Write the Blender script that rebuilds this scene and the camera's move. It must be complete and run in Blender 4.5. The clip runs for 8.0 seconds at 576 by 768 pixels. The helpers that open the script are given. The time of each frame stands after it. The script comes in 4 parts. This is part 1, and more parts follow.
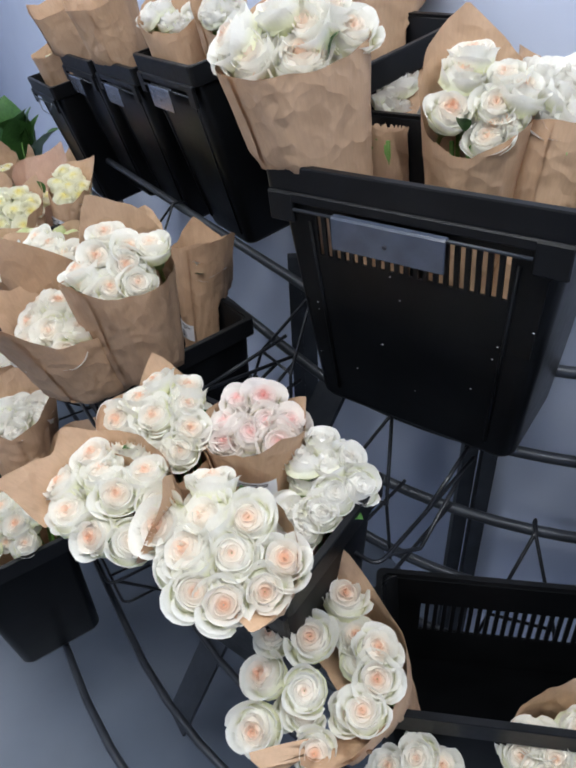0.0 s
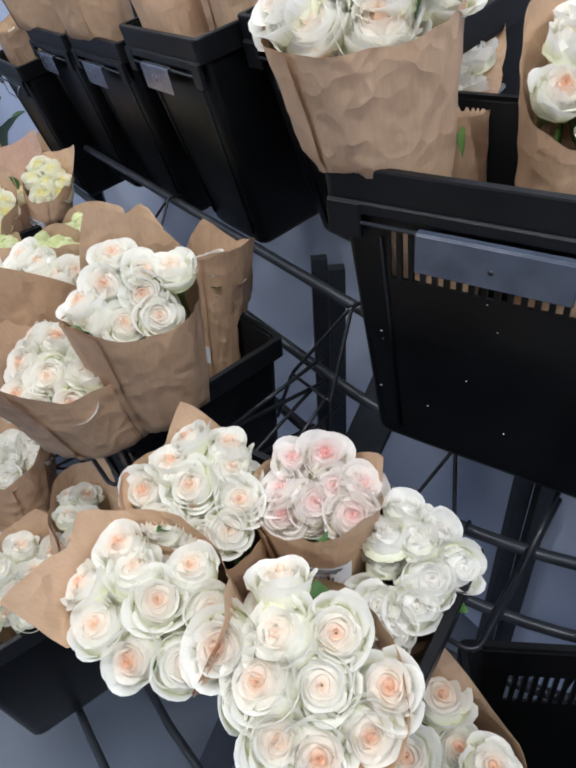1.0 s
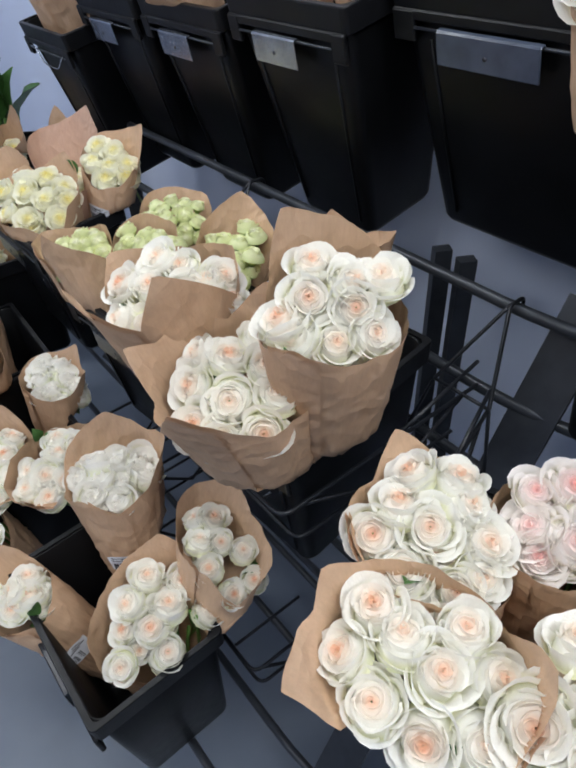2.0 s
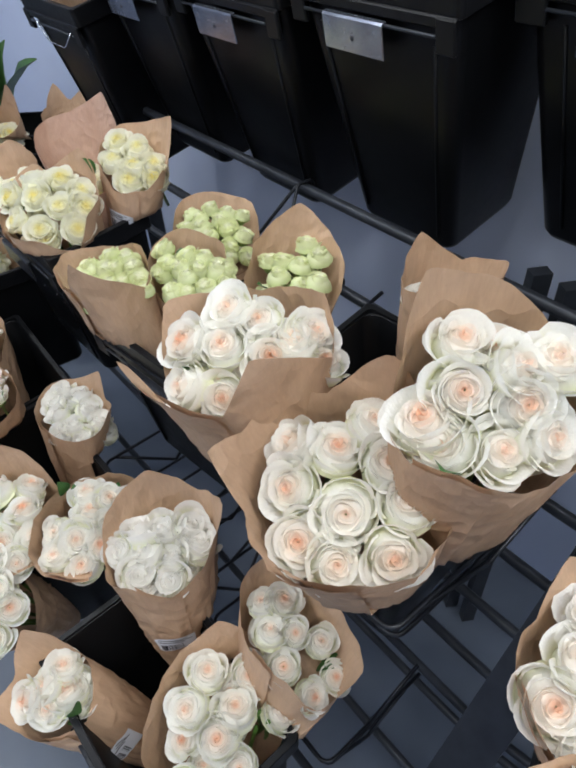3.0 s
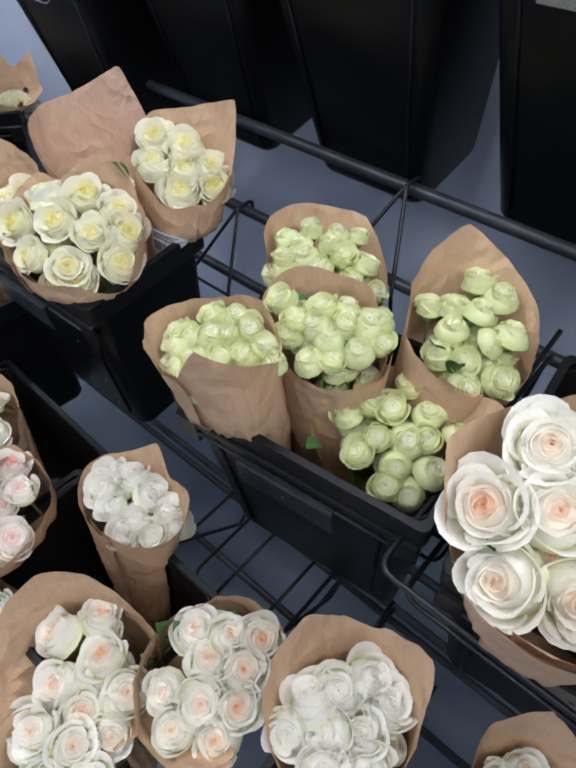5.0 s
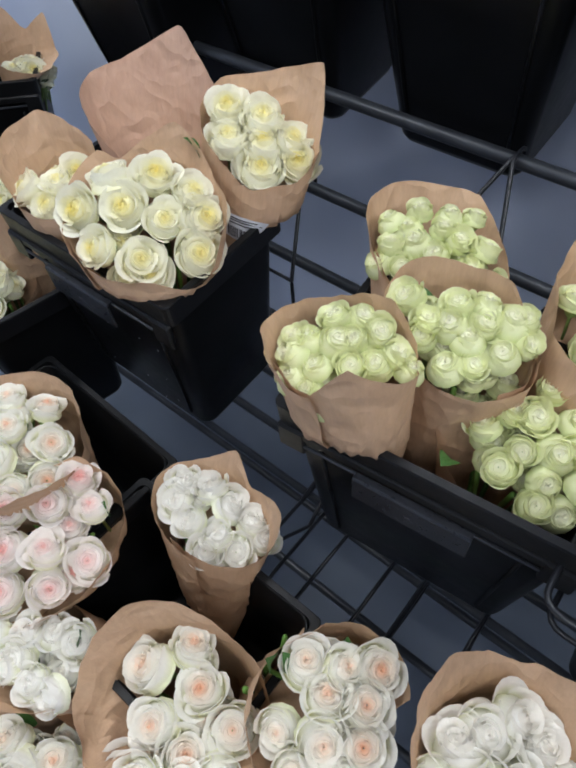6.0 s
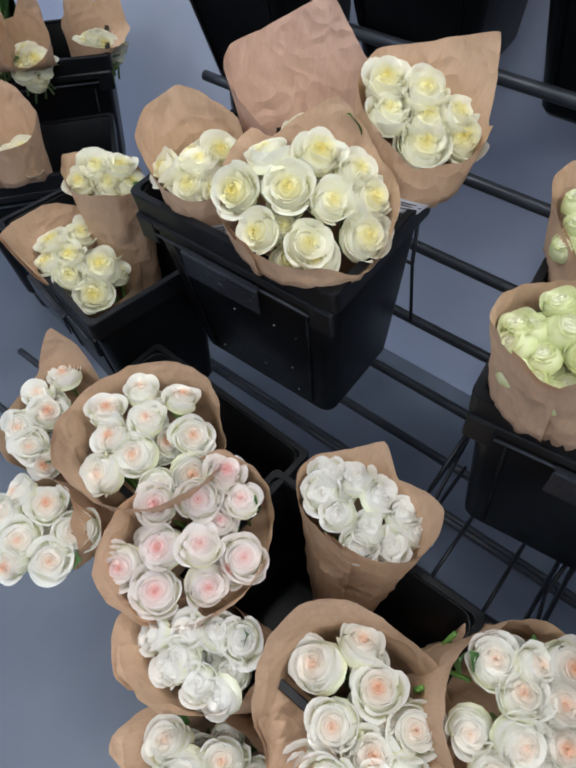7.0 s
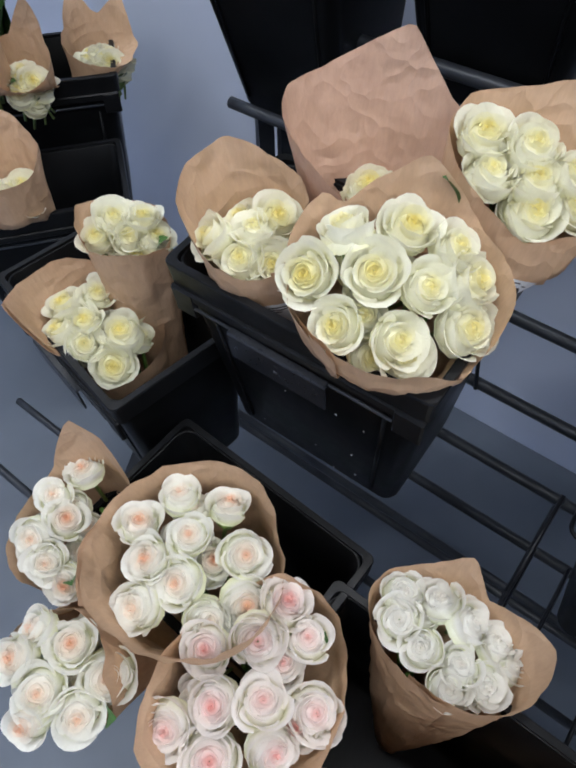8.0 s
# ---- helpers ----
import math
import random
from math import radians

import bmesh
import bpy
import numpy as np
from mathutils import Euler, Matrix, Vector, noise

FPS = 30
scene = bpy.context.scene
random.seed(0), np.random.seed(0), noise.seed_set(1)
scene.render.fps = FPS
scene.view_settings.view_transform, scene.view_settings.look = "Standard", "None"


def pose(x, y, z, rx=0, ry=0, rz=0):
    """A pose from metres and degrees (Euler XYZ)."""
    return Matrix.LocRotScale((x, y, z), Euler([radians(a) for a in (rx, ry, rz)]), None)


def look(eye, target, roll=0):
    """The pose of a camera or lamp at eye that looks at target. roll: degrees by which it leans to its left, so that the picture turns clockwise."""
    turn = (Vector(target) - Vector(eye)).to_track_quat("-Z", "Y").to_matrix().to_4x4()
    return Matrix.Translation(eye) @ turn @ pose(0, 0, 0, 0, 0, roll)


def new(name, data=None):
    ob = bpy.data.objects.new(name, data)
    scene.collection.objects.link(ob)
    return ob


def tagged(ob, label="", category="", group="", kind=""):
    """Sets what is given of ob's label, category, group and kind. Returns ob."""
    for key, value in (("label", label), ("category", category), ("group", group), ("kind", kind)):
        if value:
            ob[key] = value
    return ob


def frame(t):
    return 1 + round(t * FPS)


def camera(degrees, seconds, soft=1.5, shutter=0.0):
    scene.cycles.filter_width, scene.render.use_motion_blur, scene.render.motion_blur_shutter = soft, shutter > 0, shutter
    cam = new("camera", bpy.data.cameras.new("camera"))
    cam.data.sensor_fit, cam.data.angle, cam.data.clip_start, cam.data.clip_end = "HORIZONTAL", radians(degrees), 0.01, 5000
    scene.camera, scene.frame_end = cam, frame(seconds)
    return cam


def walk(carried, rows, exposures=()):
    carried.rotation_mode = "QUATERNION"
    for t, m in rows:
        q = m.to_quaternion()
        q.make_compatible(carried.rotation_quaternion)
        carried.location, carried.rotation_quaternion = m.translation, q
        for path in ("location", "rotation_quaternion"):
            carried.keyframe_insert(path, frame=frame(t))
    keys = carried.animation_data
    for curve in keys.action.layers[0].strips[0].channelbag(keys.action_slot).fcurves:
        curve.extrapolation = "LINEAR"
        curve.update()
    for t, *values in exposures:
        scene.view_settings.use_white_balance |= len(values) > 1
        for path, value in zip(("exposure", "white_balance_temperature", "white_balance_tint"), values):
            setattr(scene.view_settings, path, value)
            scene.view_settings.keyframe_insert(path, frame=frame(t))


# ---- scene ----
cam = camera(50.3, 8.0, soft=2.6)
PATH = [
    (0, (-0.007, 0.03, 1.532), (-0.054, 1.664, 0.379), -3.4),
    (0.5, (-0.067, 0.133, 1.523), (-0.087, 1.742, 0.337), -4.2),
    (1, (-0.103, 0.217, 1.515), (-0.08, 1.8, 0.293), -4.5),
    (1.5, (-0.213, 0.289, 1.514), (-0.129, 1.841, 0.255), -3.8),
    (2, (-0.363, 0.342, 1.52), (-0.249, 1.86, 0.223), -3.9),
    (2.2, (-0.391, 0.36, 1.52), (-0.275, 1.868, 0.211), -4.0),
    (3.3, (-0.491, 0.611, 1.507), (-0.337, 2.042, 0.118), -3.7),
    (3.5, (-0.521, 0.633, 1.505), (-0.348, 2.053, 0.108), -3.6),
    (4, (-0.632, 0.695, 1.503), (-0.39, 2.077, 0.078), -2.9),
    (4.2, (-0.668, 0.712, 1.503), (-0.405, 2.076, 0.064), -2.7),
    (5.3, (-0.699, 0.95, 1.449), (-0.322, 2.217, -0.051), -1.5),
    (5.5, (-0.71, 0.972, 1.446), (-0.331, 2.216, -0.074), -1.5),
    (6, (-0.796, 1.014, 1.432), (-0.432, 2.227, -0.116), -2.2),
    (6.5, (-0.914, 1.037, 1.439), (-0.547, 2.217, -0.134), -2.1),
    (7, (-0.975, 1.103, 1.419), (-0.617, 2.268, -0.167), -2.4),
    (7.5, (-0.985, 1.225, 1.403), (-0.621, 2.388, -0.183), -2.5),
    (8, (-1.002, 1.301, 1.39), (-0.608, 2.439, -0.207), -1.5),
]
walk(cam, [(t, look(eye, target, roll)) for t, eye, target, roll in PATH])
# ---- world and light ----
world = bpy.data.worlds.new("world")
scene.world = world
world.use_nodes = True
world.node_tree.nodes["Background"].inputs[0].default_value = (0.62, 0.72, 1.0, 1)
world.node_tree.nodes["Background"].inputs[1].default_value = 0.06
LAMP_WATTS = 15.2


# ---- materials ----
def nodes_of(name):
    m = bpy.data.materials.new(name)
    m.use_nodes = True
    nt = m.node_tree
    return m, nt, nt.nodes["Principled BSDF"]


def noise_tex(nt, scale, detail=4.0, rough=0.55, coord="Object", stretch=(1, 1, 1)):
    tc = nt.nodes.new("ShaderNodeTexCoord")
    mp = nt.nodes.new("ShaderNodeMapping")
    mp.inputs["Scale"].default_value = stretch
    nt.links.new(tc.outputs[coord], mp.inputs["Vector"])
    n = nt.nodes.new("ShaderNodeTexNoise")
    n.inputs["Scale"].default_value = scale
    n.inputs["Detail"].default_value = detail
    n.inputs["Roughness"].default_value = rough
    nt.links.new(mp.outputs["Vector"], n.inputs["Vector"])
    return n.outputs["Fac"]


def ramp(nt, fac, stops):
    r = nt.nodes.new("ShaderNodeValToRGB")
    el = r.color_ramp.elements
    while len(el) < len(stops):
        el.new(0.5)
    for e, (p, c) in zip(el, stops):
        e.position, e.color = p, (*c, 1)
    nt.links.new(fac, r.inputs[0])
    return r.outputs[0]


def bump(nt, bsdf, fac, strength, distance):
    b = nt.nodes.new("ShaderNodeBump")
    b.inputs["Strength"].default_value = strength
    b.inputs["Distance"].default_value = distance
    nt.links.new(fac, b.inputs["Height"])
    nt.links.new(b.outputs[0], bsdf.inputs["Normal"])
    return b


def math_node(nt, op, a, b):
    n = nt.nodes.new("ShaderNodeMath")
    n.operation = op
    for i, v in enumerate((a, b)):
        if isinstance(v, (int, float)):
            n.inputs[i].default_value = v
        else:
            nt.links.new(v, n.inputs[i])
    return n.outputs[0]


def plain(name, lo, hi, scale, rough=0.5, metal=0.0, bump_s=0.0, bump_d=0.001, rough_var=0.1, fine=None, spec=0.4):
    m, nt, p = nodes_of(name)
    f = noise_tex(nt, scale)
    nt.links.new(ramp(nt, f, [(0.3, lo), (0.7, hi)]), p.inputs["Base Color"])
    g = noise_tex(nt, scale * 5.3, 5)
    rr = math_node(nt, "ADD", math_node(nt, "MULTIPLY", g, rough_var * 2), rough - rough_var)
    nt.links.new(rr, p.inputs["Roughness"])
    p.inputs["Metallic"].default_value = metal
    p.inputs["Specular IOR Level"].default_value = spec
    if bump_s:
        bump(nt, p, noise_tex(nt, fine or scale * 9, 4), bump_s, bump_d)
    return m


def paper_material(name, lo, hi):
    m, nt, p = nodes_of(name)
    info = nt.nodes.new("ShaderNodeObjectInfo")
    f = noise_tex(nt, 9, 5)
    c = ramp(nt, f, [(0.25, lo), (0.75, hi)])
    fib = noise_tex(nt, 240, 3, 0.7, stretch=(1, 1, 0.15))
    hsv = nt.nodes.new("ShaderNodeHueSaturation")
    nt.links.new(math_node(nt, "ADD", math_node(nt, "MULTIPLY", fib, 0.28), math_node(nt, "ADD", math_node(nt, "MULTIPLY", info.outputs["Random"], 0.16), 0.78)), hsv.inputs["Value"])
    nt.links.new(c, hsv.inputs["Color"])
    nt.links.new(hsv.outputs[0], p.inputs["Base Color"])
    p.inputs["Roughness"].default_value = 0.62
    vor = nt.nodes.new("ShaderNodeTexVoronoi")
    vor.feature = "F1"
    vor.inputs["Scale"].default_value = 34
    tc = nt.nodes.new("ShaderNodeTexCoord")
    warp = nt.nodes.new("ShaderNodeMixRGB")
    warp.inputs[0].default_value = 0.09
    wn = nt.nodes.new("ShaderNodeTexNoise")
    wn.inputs["Scale"].default_value = 14
    nt.links.new(tc.outputs["Object"], wn.inputs["Vector"])
    nt.links.new(tc.outputs["Object"], warp.inputs[1])
    nt.links.new(wn.outputs["Color"], warp.inputs[2])
    nt.links.new(warp.outputs[0], vor.inputs["Vector"])
    crease = math_node(nt, "ADD", math_node(nt, "MULTIPLY", vor.outputs["Distance"], 0.7), math_node(nt, "MULTIPLY", noise_tex(nt, 30, 4), 0.5))
    bump(nt, p, crease, 0.6, 0.008)
    tr = nt.nodes.new("ShaderNodeBsdfTranslucent")
    nt.links.new(hsv.outputs[0], tr.inputs["Color"])
    mix = nt.nodes.new("ShaderNodeMixShader")
    mix.inputs[0].default_value = 0.12
    nt.links.new(p.outputs[0], mix.inputs[1])
    nt.links.new(tr.outputs[0], mix.inputs[2])
    nt.links.new(mix.outputs[0], nt.nodes["Material Output"].inputs["Surface"])
    return m


def petal_material(name, heart, mid, outer, low, var=0.06):
    """Petals coloured from the heart of the head outwards and down to its base; local units are the head's radius."""
    m, nt, p = nodes_of(name)
    tc = nt.nodes.new("ShaderNodeTexCoord")
    sep = nt.nodes.new("ShaderNodeSeparateXYZ")
    nt.links.new(tc.outputs["Object"], sep.inputs[0])
    rr = math_node(nt, "SQRT", math_node(nt, "ADD", math_node(nt, "MULTIPLY", sep.outputs[0], sep.outputs[0]), math_node(nt, "MULTIPLY", sep.outputs[1], sep.outputs[1])), 0)
    info = nt.nodes.new("ShaderNodeObjectInfo")
    # each head opens its own amount of heart colour
    rr2 = math_node(nt, "ADD", rr, math_node(nt, "MULTIPLY", info.outputs["Random"], 0.16))
    col = ramp(nt, rr2, [(0.07, heart), (0.30, mid), (0.60, outer), (1.0, outer)])
    # green base colour, started high to paint in the yellow-green glow between petals
    zfac = nt.nodes.new("ShaderNodeMapRange")
    zfac.inputs["From Min"].default_value = -0.08
    zfac.inputs["From Max"].default_value = -0.9
    nt.links.new(sep.outputs[2], zfac.inputs["Value"])
    mix = nt.nodes.new("ShaderNodeMixRGB")
    nt.links.new(zfac.outputs[0], mix.inputs[0])
    nt.links.new(col, mix.inputs[1])
    mix.inputs[2].default_value = (*low, 1)
    veins = noise_tex(nt, 5, 5, 0.6, stretch=(3, 3, 0.7))
    hsv = nt.nodes.new("ShaderNodeHueSaturation")
    nt.links.new(math_node(nt, "ADD", math_node(nt, "MULTIPLY", veins, var * 2), math_node(nt, "ADD", 1 - var * 1.15, math_node(nt, "MULTIPLY", info.outputs["Random"], var))), hsv.inputs["Value"])
    nt.links.new(mix.outputs[0], hsv.inputs["Color"])
    nt.links.new(hsv.outputs[0], p.inputs["Base Color"])
    p.inputs["Roughness"].default_value = 0.55
    p.inputs["Specular IOR Level"].default_value = 0.3
    bump(nt, p, noise_tex(nt, 9, 4, 0.6, stretch=(2, 2, 0.5)), 0.25, 0.05)
    tr = nt.nodes.new("ShaderNodeBsdfTranslucent")
    nt.links.new(hsv.outputs[0], tr.inputs["Color"])
    ms = nt.nodes.new("ShaderNodeMixShader")
    ms.inputs[0].default_value = 0.34
    nt.links.new(p.outputs[0], ms.inputs[1])
    nt.links.new(tr.outputs[0], ms.inputs[2])
    nt.links.new(ms.outputs[0], nt.nodes["Material Output"].inputs["Surface"])
    return m


KRAFT = paper_material("kraft_paper", (0.50, 0.32, 0.195), (0.62, 0.42, 0.275))
KRAFT_PINK = paper_material("pinkish_kraft_paper", (0.50, 0.31, 0.22), (0.62, 0.41, 0.30))
PETALS = {
    "white": petal_material("white_petal", (0.95, 0.58, 0.38), (0.955, 0.86, 0.75), (0.95, 0.935, 0.87), (0.88, 0.91, 0.46)),
    "blush": petal_material("blush_petal", (0.95, 0.48, 0.43), (0.955, 0.79, 0.75), (0.95, 0.905, 0.86), (0.88, 0.88, 0.50)),
    "pale": petal_material("pale_white_petal", (0.95, 0.91, 0.84), (0.955, 0.94, 0.89), (0.95, 0.935, 0.885), (0.86, 0.90, 0.52)),
    "cream": petal_material("cream_yellow_petal", (0.955, 0.85, 0.34), (0.955, 0.91, 0.58), (0.955, 0.94, 0.80), (0.92, 0.91, 0.56)),
    "green": petal_material("green_white_petal", (0.93, 0.92, 0.74), (0.91, 0.92, 0.70), (0.84, 0.87, 0.55), (0.50, 0.60, 0.16)),
}
LEAF = plain("leaf_green", (0.035, 0.10, 0.025), (0.07, 0.17, 0.04), 30, 0.45, bump_s=0.2)
CALYX = plain("calyx_green", (0.20, 0.32, 0.09), (0.32, 0.45, 0.15), 40, 0.5)
STEM = plain("stem_green", (0.10, 0.22, 0.04), (0.16, 0.32, 0.07), 30, 0.5)
PLASTIC = plain("black_plastic", (0.003, 0.0034, 0.004), (0.006, 0.0065, 0.0075), 12, 0.33, bump_s=0.06, bump_d=0.0008, rough_var=0.07, spec=0.17)
RIMPLASTIC = plain("rim_plastic", (0.005, 0.0055, 0.0065), (0.010, 0.0105, 0.012), 18, 0.38, bump_s=0.08, bump_d=0.0006, spec=0.2)
STEEL = plain("dark_coated_steel", (0.030, 0.034, 0.042), (0.05, 0.056, 0.066), 20, 0.36, 0.3, bump_s=0.05, bump_d=0.0005)
WIRE = plain("black_wire_coating", (0.012, 0.014, 0.018), (0.022, 0.024, 0.03), 25, 0.32, 0.2)
HOLDER = plain("grey_tag_plastic", (0.045, 0.058, 0.085), (0.07, 0.085, 0.12), 30, 0.22, bump_s=0.05)
DARKTAG = plain("dark_tag_plastic", (0.012, 0.014, 0.018), (0.022, 0.024, 0.03), 30, 0.3, bump_s=0.05)
SILVER = plain("silver_tag_plate", (0.24, 0.27, 0.34), (0.36, 0.39, 0.46), 26, 0.24, 0.85, bump_s=0.1, bump_d=0.0006, rough_var=0.12)
STICKER = plain("white_sticker", (0.72, 0.74, 0.80), (0.80, 0.82, 0.86), 60, 0.4)
INK = plain("dark_ink", (0.03, 0.03, 0.04), (0.06, 0.06, 0.07), 80, 0.5)
FLOORMAT = plain("grey_blue_floor", (0.105, 0.128, 0.165), (0.145, 0.172, 0.215), 2.6, 0.42, bump_s=0.05, bump_d=0.001, fine=60)
WALLMAT = plain("pale_wall_paint", (0.56, 0.625, 0.78), (0.62, 0.685, 0.84), 1.5, 0.6, bump_s=0.05, fine=90)
CEILMAT = plain("ceiling_paint", (0.55, 0.56, 0.58), (0.62, 0.63, 0.65), 2, 0.8)


# ---- mesh helpers ----
def mesh_from(name, verts, faces, mat, smooth=True):
    me = bpy.data.meshes.new(name)
    me.from_pydata([tuple(v) for v in verts], [], faces)
    bm = bmesh.new()
    bm.from_mesh(me)
    bmesh.ops.recalc_face_normals(bm, faces=bm.faces)
    bm.to_mesh(me)
    bm.free()
    for f in me.polygons:
        f.use_smooth = smooth
    me.materials.append(mat)
    return me


def part(name, data, parent, label="", m=None):
    ob = new(name, data)
    ob.parent = parent
    if m is not None:
        ob.matrix_basis = m
    if label:
        tagged(ob, label)
    return ob


def thing(name, m, label, category, group="", kind=""):
    e = new(name)
    e.empty_display_size = 0.05
    e.matrix_basis = m
    return tagged(e, label, category, group, kind)


def rounded_rect(w, d, r, n=4):
    pts = []
    for cx, cy, a0 in ((1, 1, 0), (-1, 1, 90), (-1, -1, 180), (1, -1, 270)):
        for k in range(n + 1):
            a = radians(a0 + 90 * k / n)
            pts.append((cx * (w / 2 - r) + r * math.cos(a), cy * (d / 2 - r) + r * math.sin(a)))
    return pts


def loft(rings, cap_first=False, cap_last=False, closed=False):
    verts, faces = [], []
    n = len(rings[0])
    for ring in rings:
        verts += ring
    m = len(rings)
    for i in range(m if closed else m - 1):
        a, b = i * n, ((i + 1) % m) * n
        for k in range(n):
            faces.append((a + k, a + (k + 1) % n, b + (k + 1) % n, b + k))
    if cap_first:
        faces.append(tuple(range(n)))
    if cap_last:
        faces.append(tuple(range((m - 1) * n, m * n)))
    return verts, faces


def box(cx, cy, cz, sx, sy, sz, bevel=0.0):
    """Rings of a bevelled block, for joining."""
    b = bevel or min(sx, sy, sz) * 0.15
    rings = []
    for z, o in ((-sz / 2, b), (-sz / 2 + b, 0), (sz / 2 - b, 0), (sz / 2, b)):
        rings.append([(cx + x, cy + y, cz + z) for x, y in rounded_rect(sx - 2 * o, sy - 2 * o, max(b - o * 0.7, b * 0.3), 1)])
    return loft(rings, True, True)


def joined(pieces):
    verts, faces = [], []
    for v, f in pieces:
        o = len(verts)
        verts += v
        faces += [tuple(i + o for i in q) for q in f]
    return verts, faces


def sweep(path, r, n=8, flat=None):
    """A round (or flat: width, thickness) bar along a path."""
    path = [Vector(p) for p in path]
    rings = []
    for i, p in enumerate(path):
        a = path[max(i - 1, 0)]
        b = path[min(i + 1, len(path) - 1)]
        t = (b - a).normalized()
        up = Vector((0, 0, 1)) if abs(t.z) < 0.9 else Vector((0, 1, 0))
        x = t.cross(up).normalized()
        y = x.cross(t)
        if flat:
            ring = [p + x * sx * flat[0] / 2 + y * sy * flat[1] / 2 for sx, sy in ((1, 1), (-1, 1), (-1, -1), (1, -1))]
        else:
            ring = [p + (x * math.cos(k * 2 * math.pi / n) + y * math.sin(k * 2 * math.pi / n)) * r for k in range(n)]
        rings.append([tuple(q) for q in ring])
    return loft(rings, True, True)


def rounded_path(pts, r=0.015, n=4):
    pts = [Vector(p) for p in pts]
    out = [pts[0]]
    for a, b, c in zip(pts, pts[1:], pts[2:]):
        p = b + (a - b).normalized() * r
        q = b + (c - b).normalized() * r
        for k in range(n + 1):
            t = k / n
            out.append(p * (1 - t) ** 2 + b * 2 * t * (1 - t) + q * t * t)
    return out + [pts[-1]]


# ---- plan of the rack: s runs along its front to the far end, d outwards ----
ORIGIN, HEADING, ROUND = Vector((-0.004, 1.058)), 122.0, 0.75
U = Vector((math.cos(radians(HEADING)), math.sin(radians(HEADING))))
N = Vector((math.cos(radians(HEADING + 90)), math.sin(radians(HEADING + 90))))
CENTRE = ORIGIN - N * ROUND


def plan(s, d):
    """Place and the angle of the outward normal."""
    if s >= 0:
        p = ORIGIN + U * s + N * d
        return p, HEADING + 90
    a = HEADING + 90 + math.degrees(-s / ROUND)
    return CENTRE + Vector((math.cos(radians(a)), math.sin(radians(a)))) * (ROUND + d), a


def stand(s, d, z, lean=0.0, turn=0.0):
    """Pose of something at the rack: x to its right along the front, y inwards, leaning out by degrees."""
    p, a = plan(s, d)
    return pose(p.x, p.y, z, 0, 0, a + 90 + turn) @ pose(0, 0, 0, lean, 0, 0)


# ---- setting ----
def slab(name, cx, cy, cz, sx, sy, sz, mat, label, category, rz=0):
    v, f = box(0, 0, 0, sx, sy, sz, 0.002)
    ob = new(name, mesh_from(name, v, f, mat, False))
    ob.matrix_basis = pose(cx, cy, cz, 0, 0, rz)
    return tagged(ob, label, category, kind="structure")


slab("floor", 0, 1.5, -0.05, 9.2, 9.2, 0.1, FLOORMAT, "smooth grey-blue floor with faint scuffs", "floor")
slab("ceiling", 0, 1.5, 3.05, 9, 9, 0.1, CEILMAT, "plain white ceiling above the flower display", "ceiling")
wp = ORIGIN + U * 0.6 - N * 0.36
slab("wall_back", wp.x, wp.y, 1.5, 8.4, 0.1, 3.0, WALLMAT, "pale blue-white painted wall behind the rack", "wall", HEADING)
for nm, x, y, sx, sy in (("wall_west", -3.8, 1.5, 0.1, 9), ("wall_east", 3.6, 1.5, 0.1, 9), ("wall_south", 0, -2.9, 9, 0.1), ("wall_north", 0, 5.9, 9, 0.1)):
    slab(nm, x, y, 1.5, sx, sy, 3.0, WALLMAT, "plain pale painted wall of the shop room", "wall")


def ceiling_light(x, y, rz, watts):
    e = thing("ceiling_light", pose(x, y, 2.97, 0, 0, rz), "long white ceiling light with a bright diffuser", "ceiling light", "ceiling lights")
    v, f = joined([box(0, 0.085, 0, 1.3, 0.03, 0.06), box(0, -0.085, 0, 1.3, 0.03, 0.06), box(0, 0, 0.02, 1.3, 0.14, 0.02)])
    part("frame", mesh_from("light_frame", v, f, CEILMAT, False), e)
    g, nt, p = nodes_of("diffuser_glow")
    p.inputs["Emission Color"].default_value = (0.93, 0.96, 1, 1)
    p.inputs["Emission Strength"].default_value = 6
    v, f = box(0, 0, 0, 1.24, 0.138, 0.012)
    part("diffuser", mesh_from("diffuser", v, f, g, False), e)
    l = bpy.data.lights.new("lamp", "AREA")
    l.shape, l.size, l.size_y, l.energy, l.color = "RECTANGLE", 1.25, 0.16, watts, (0.95, 0.975, 1.0)
    part("lamp", l, e, m=pose(0, 0, -0.04))


# the two with x above 0 are added to brighten the wall behind
for x, y in ((-2.2, 0.2), (-0.6, 0.2), (0.75, -0.55), (-2.2, 1.9), (-0.75, 1.75), (-2.2, 3.5), (-1.4, -1.6), (0.42, -0.2)):
    ceiling_light(x, y, 0, LAMP_WATTS)


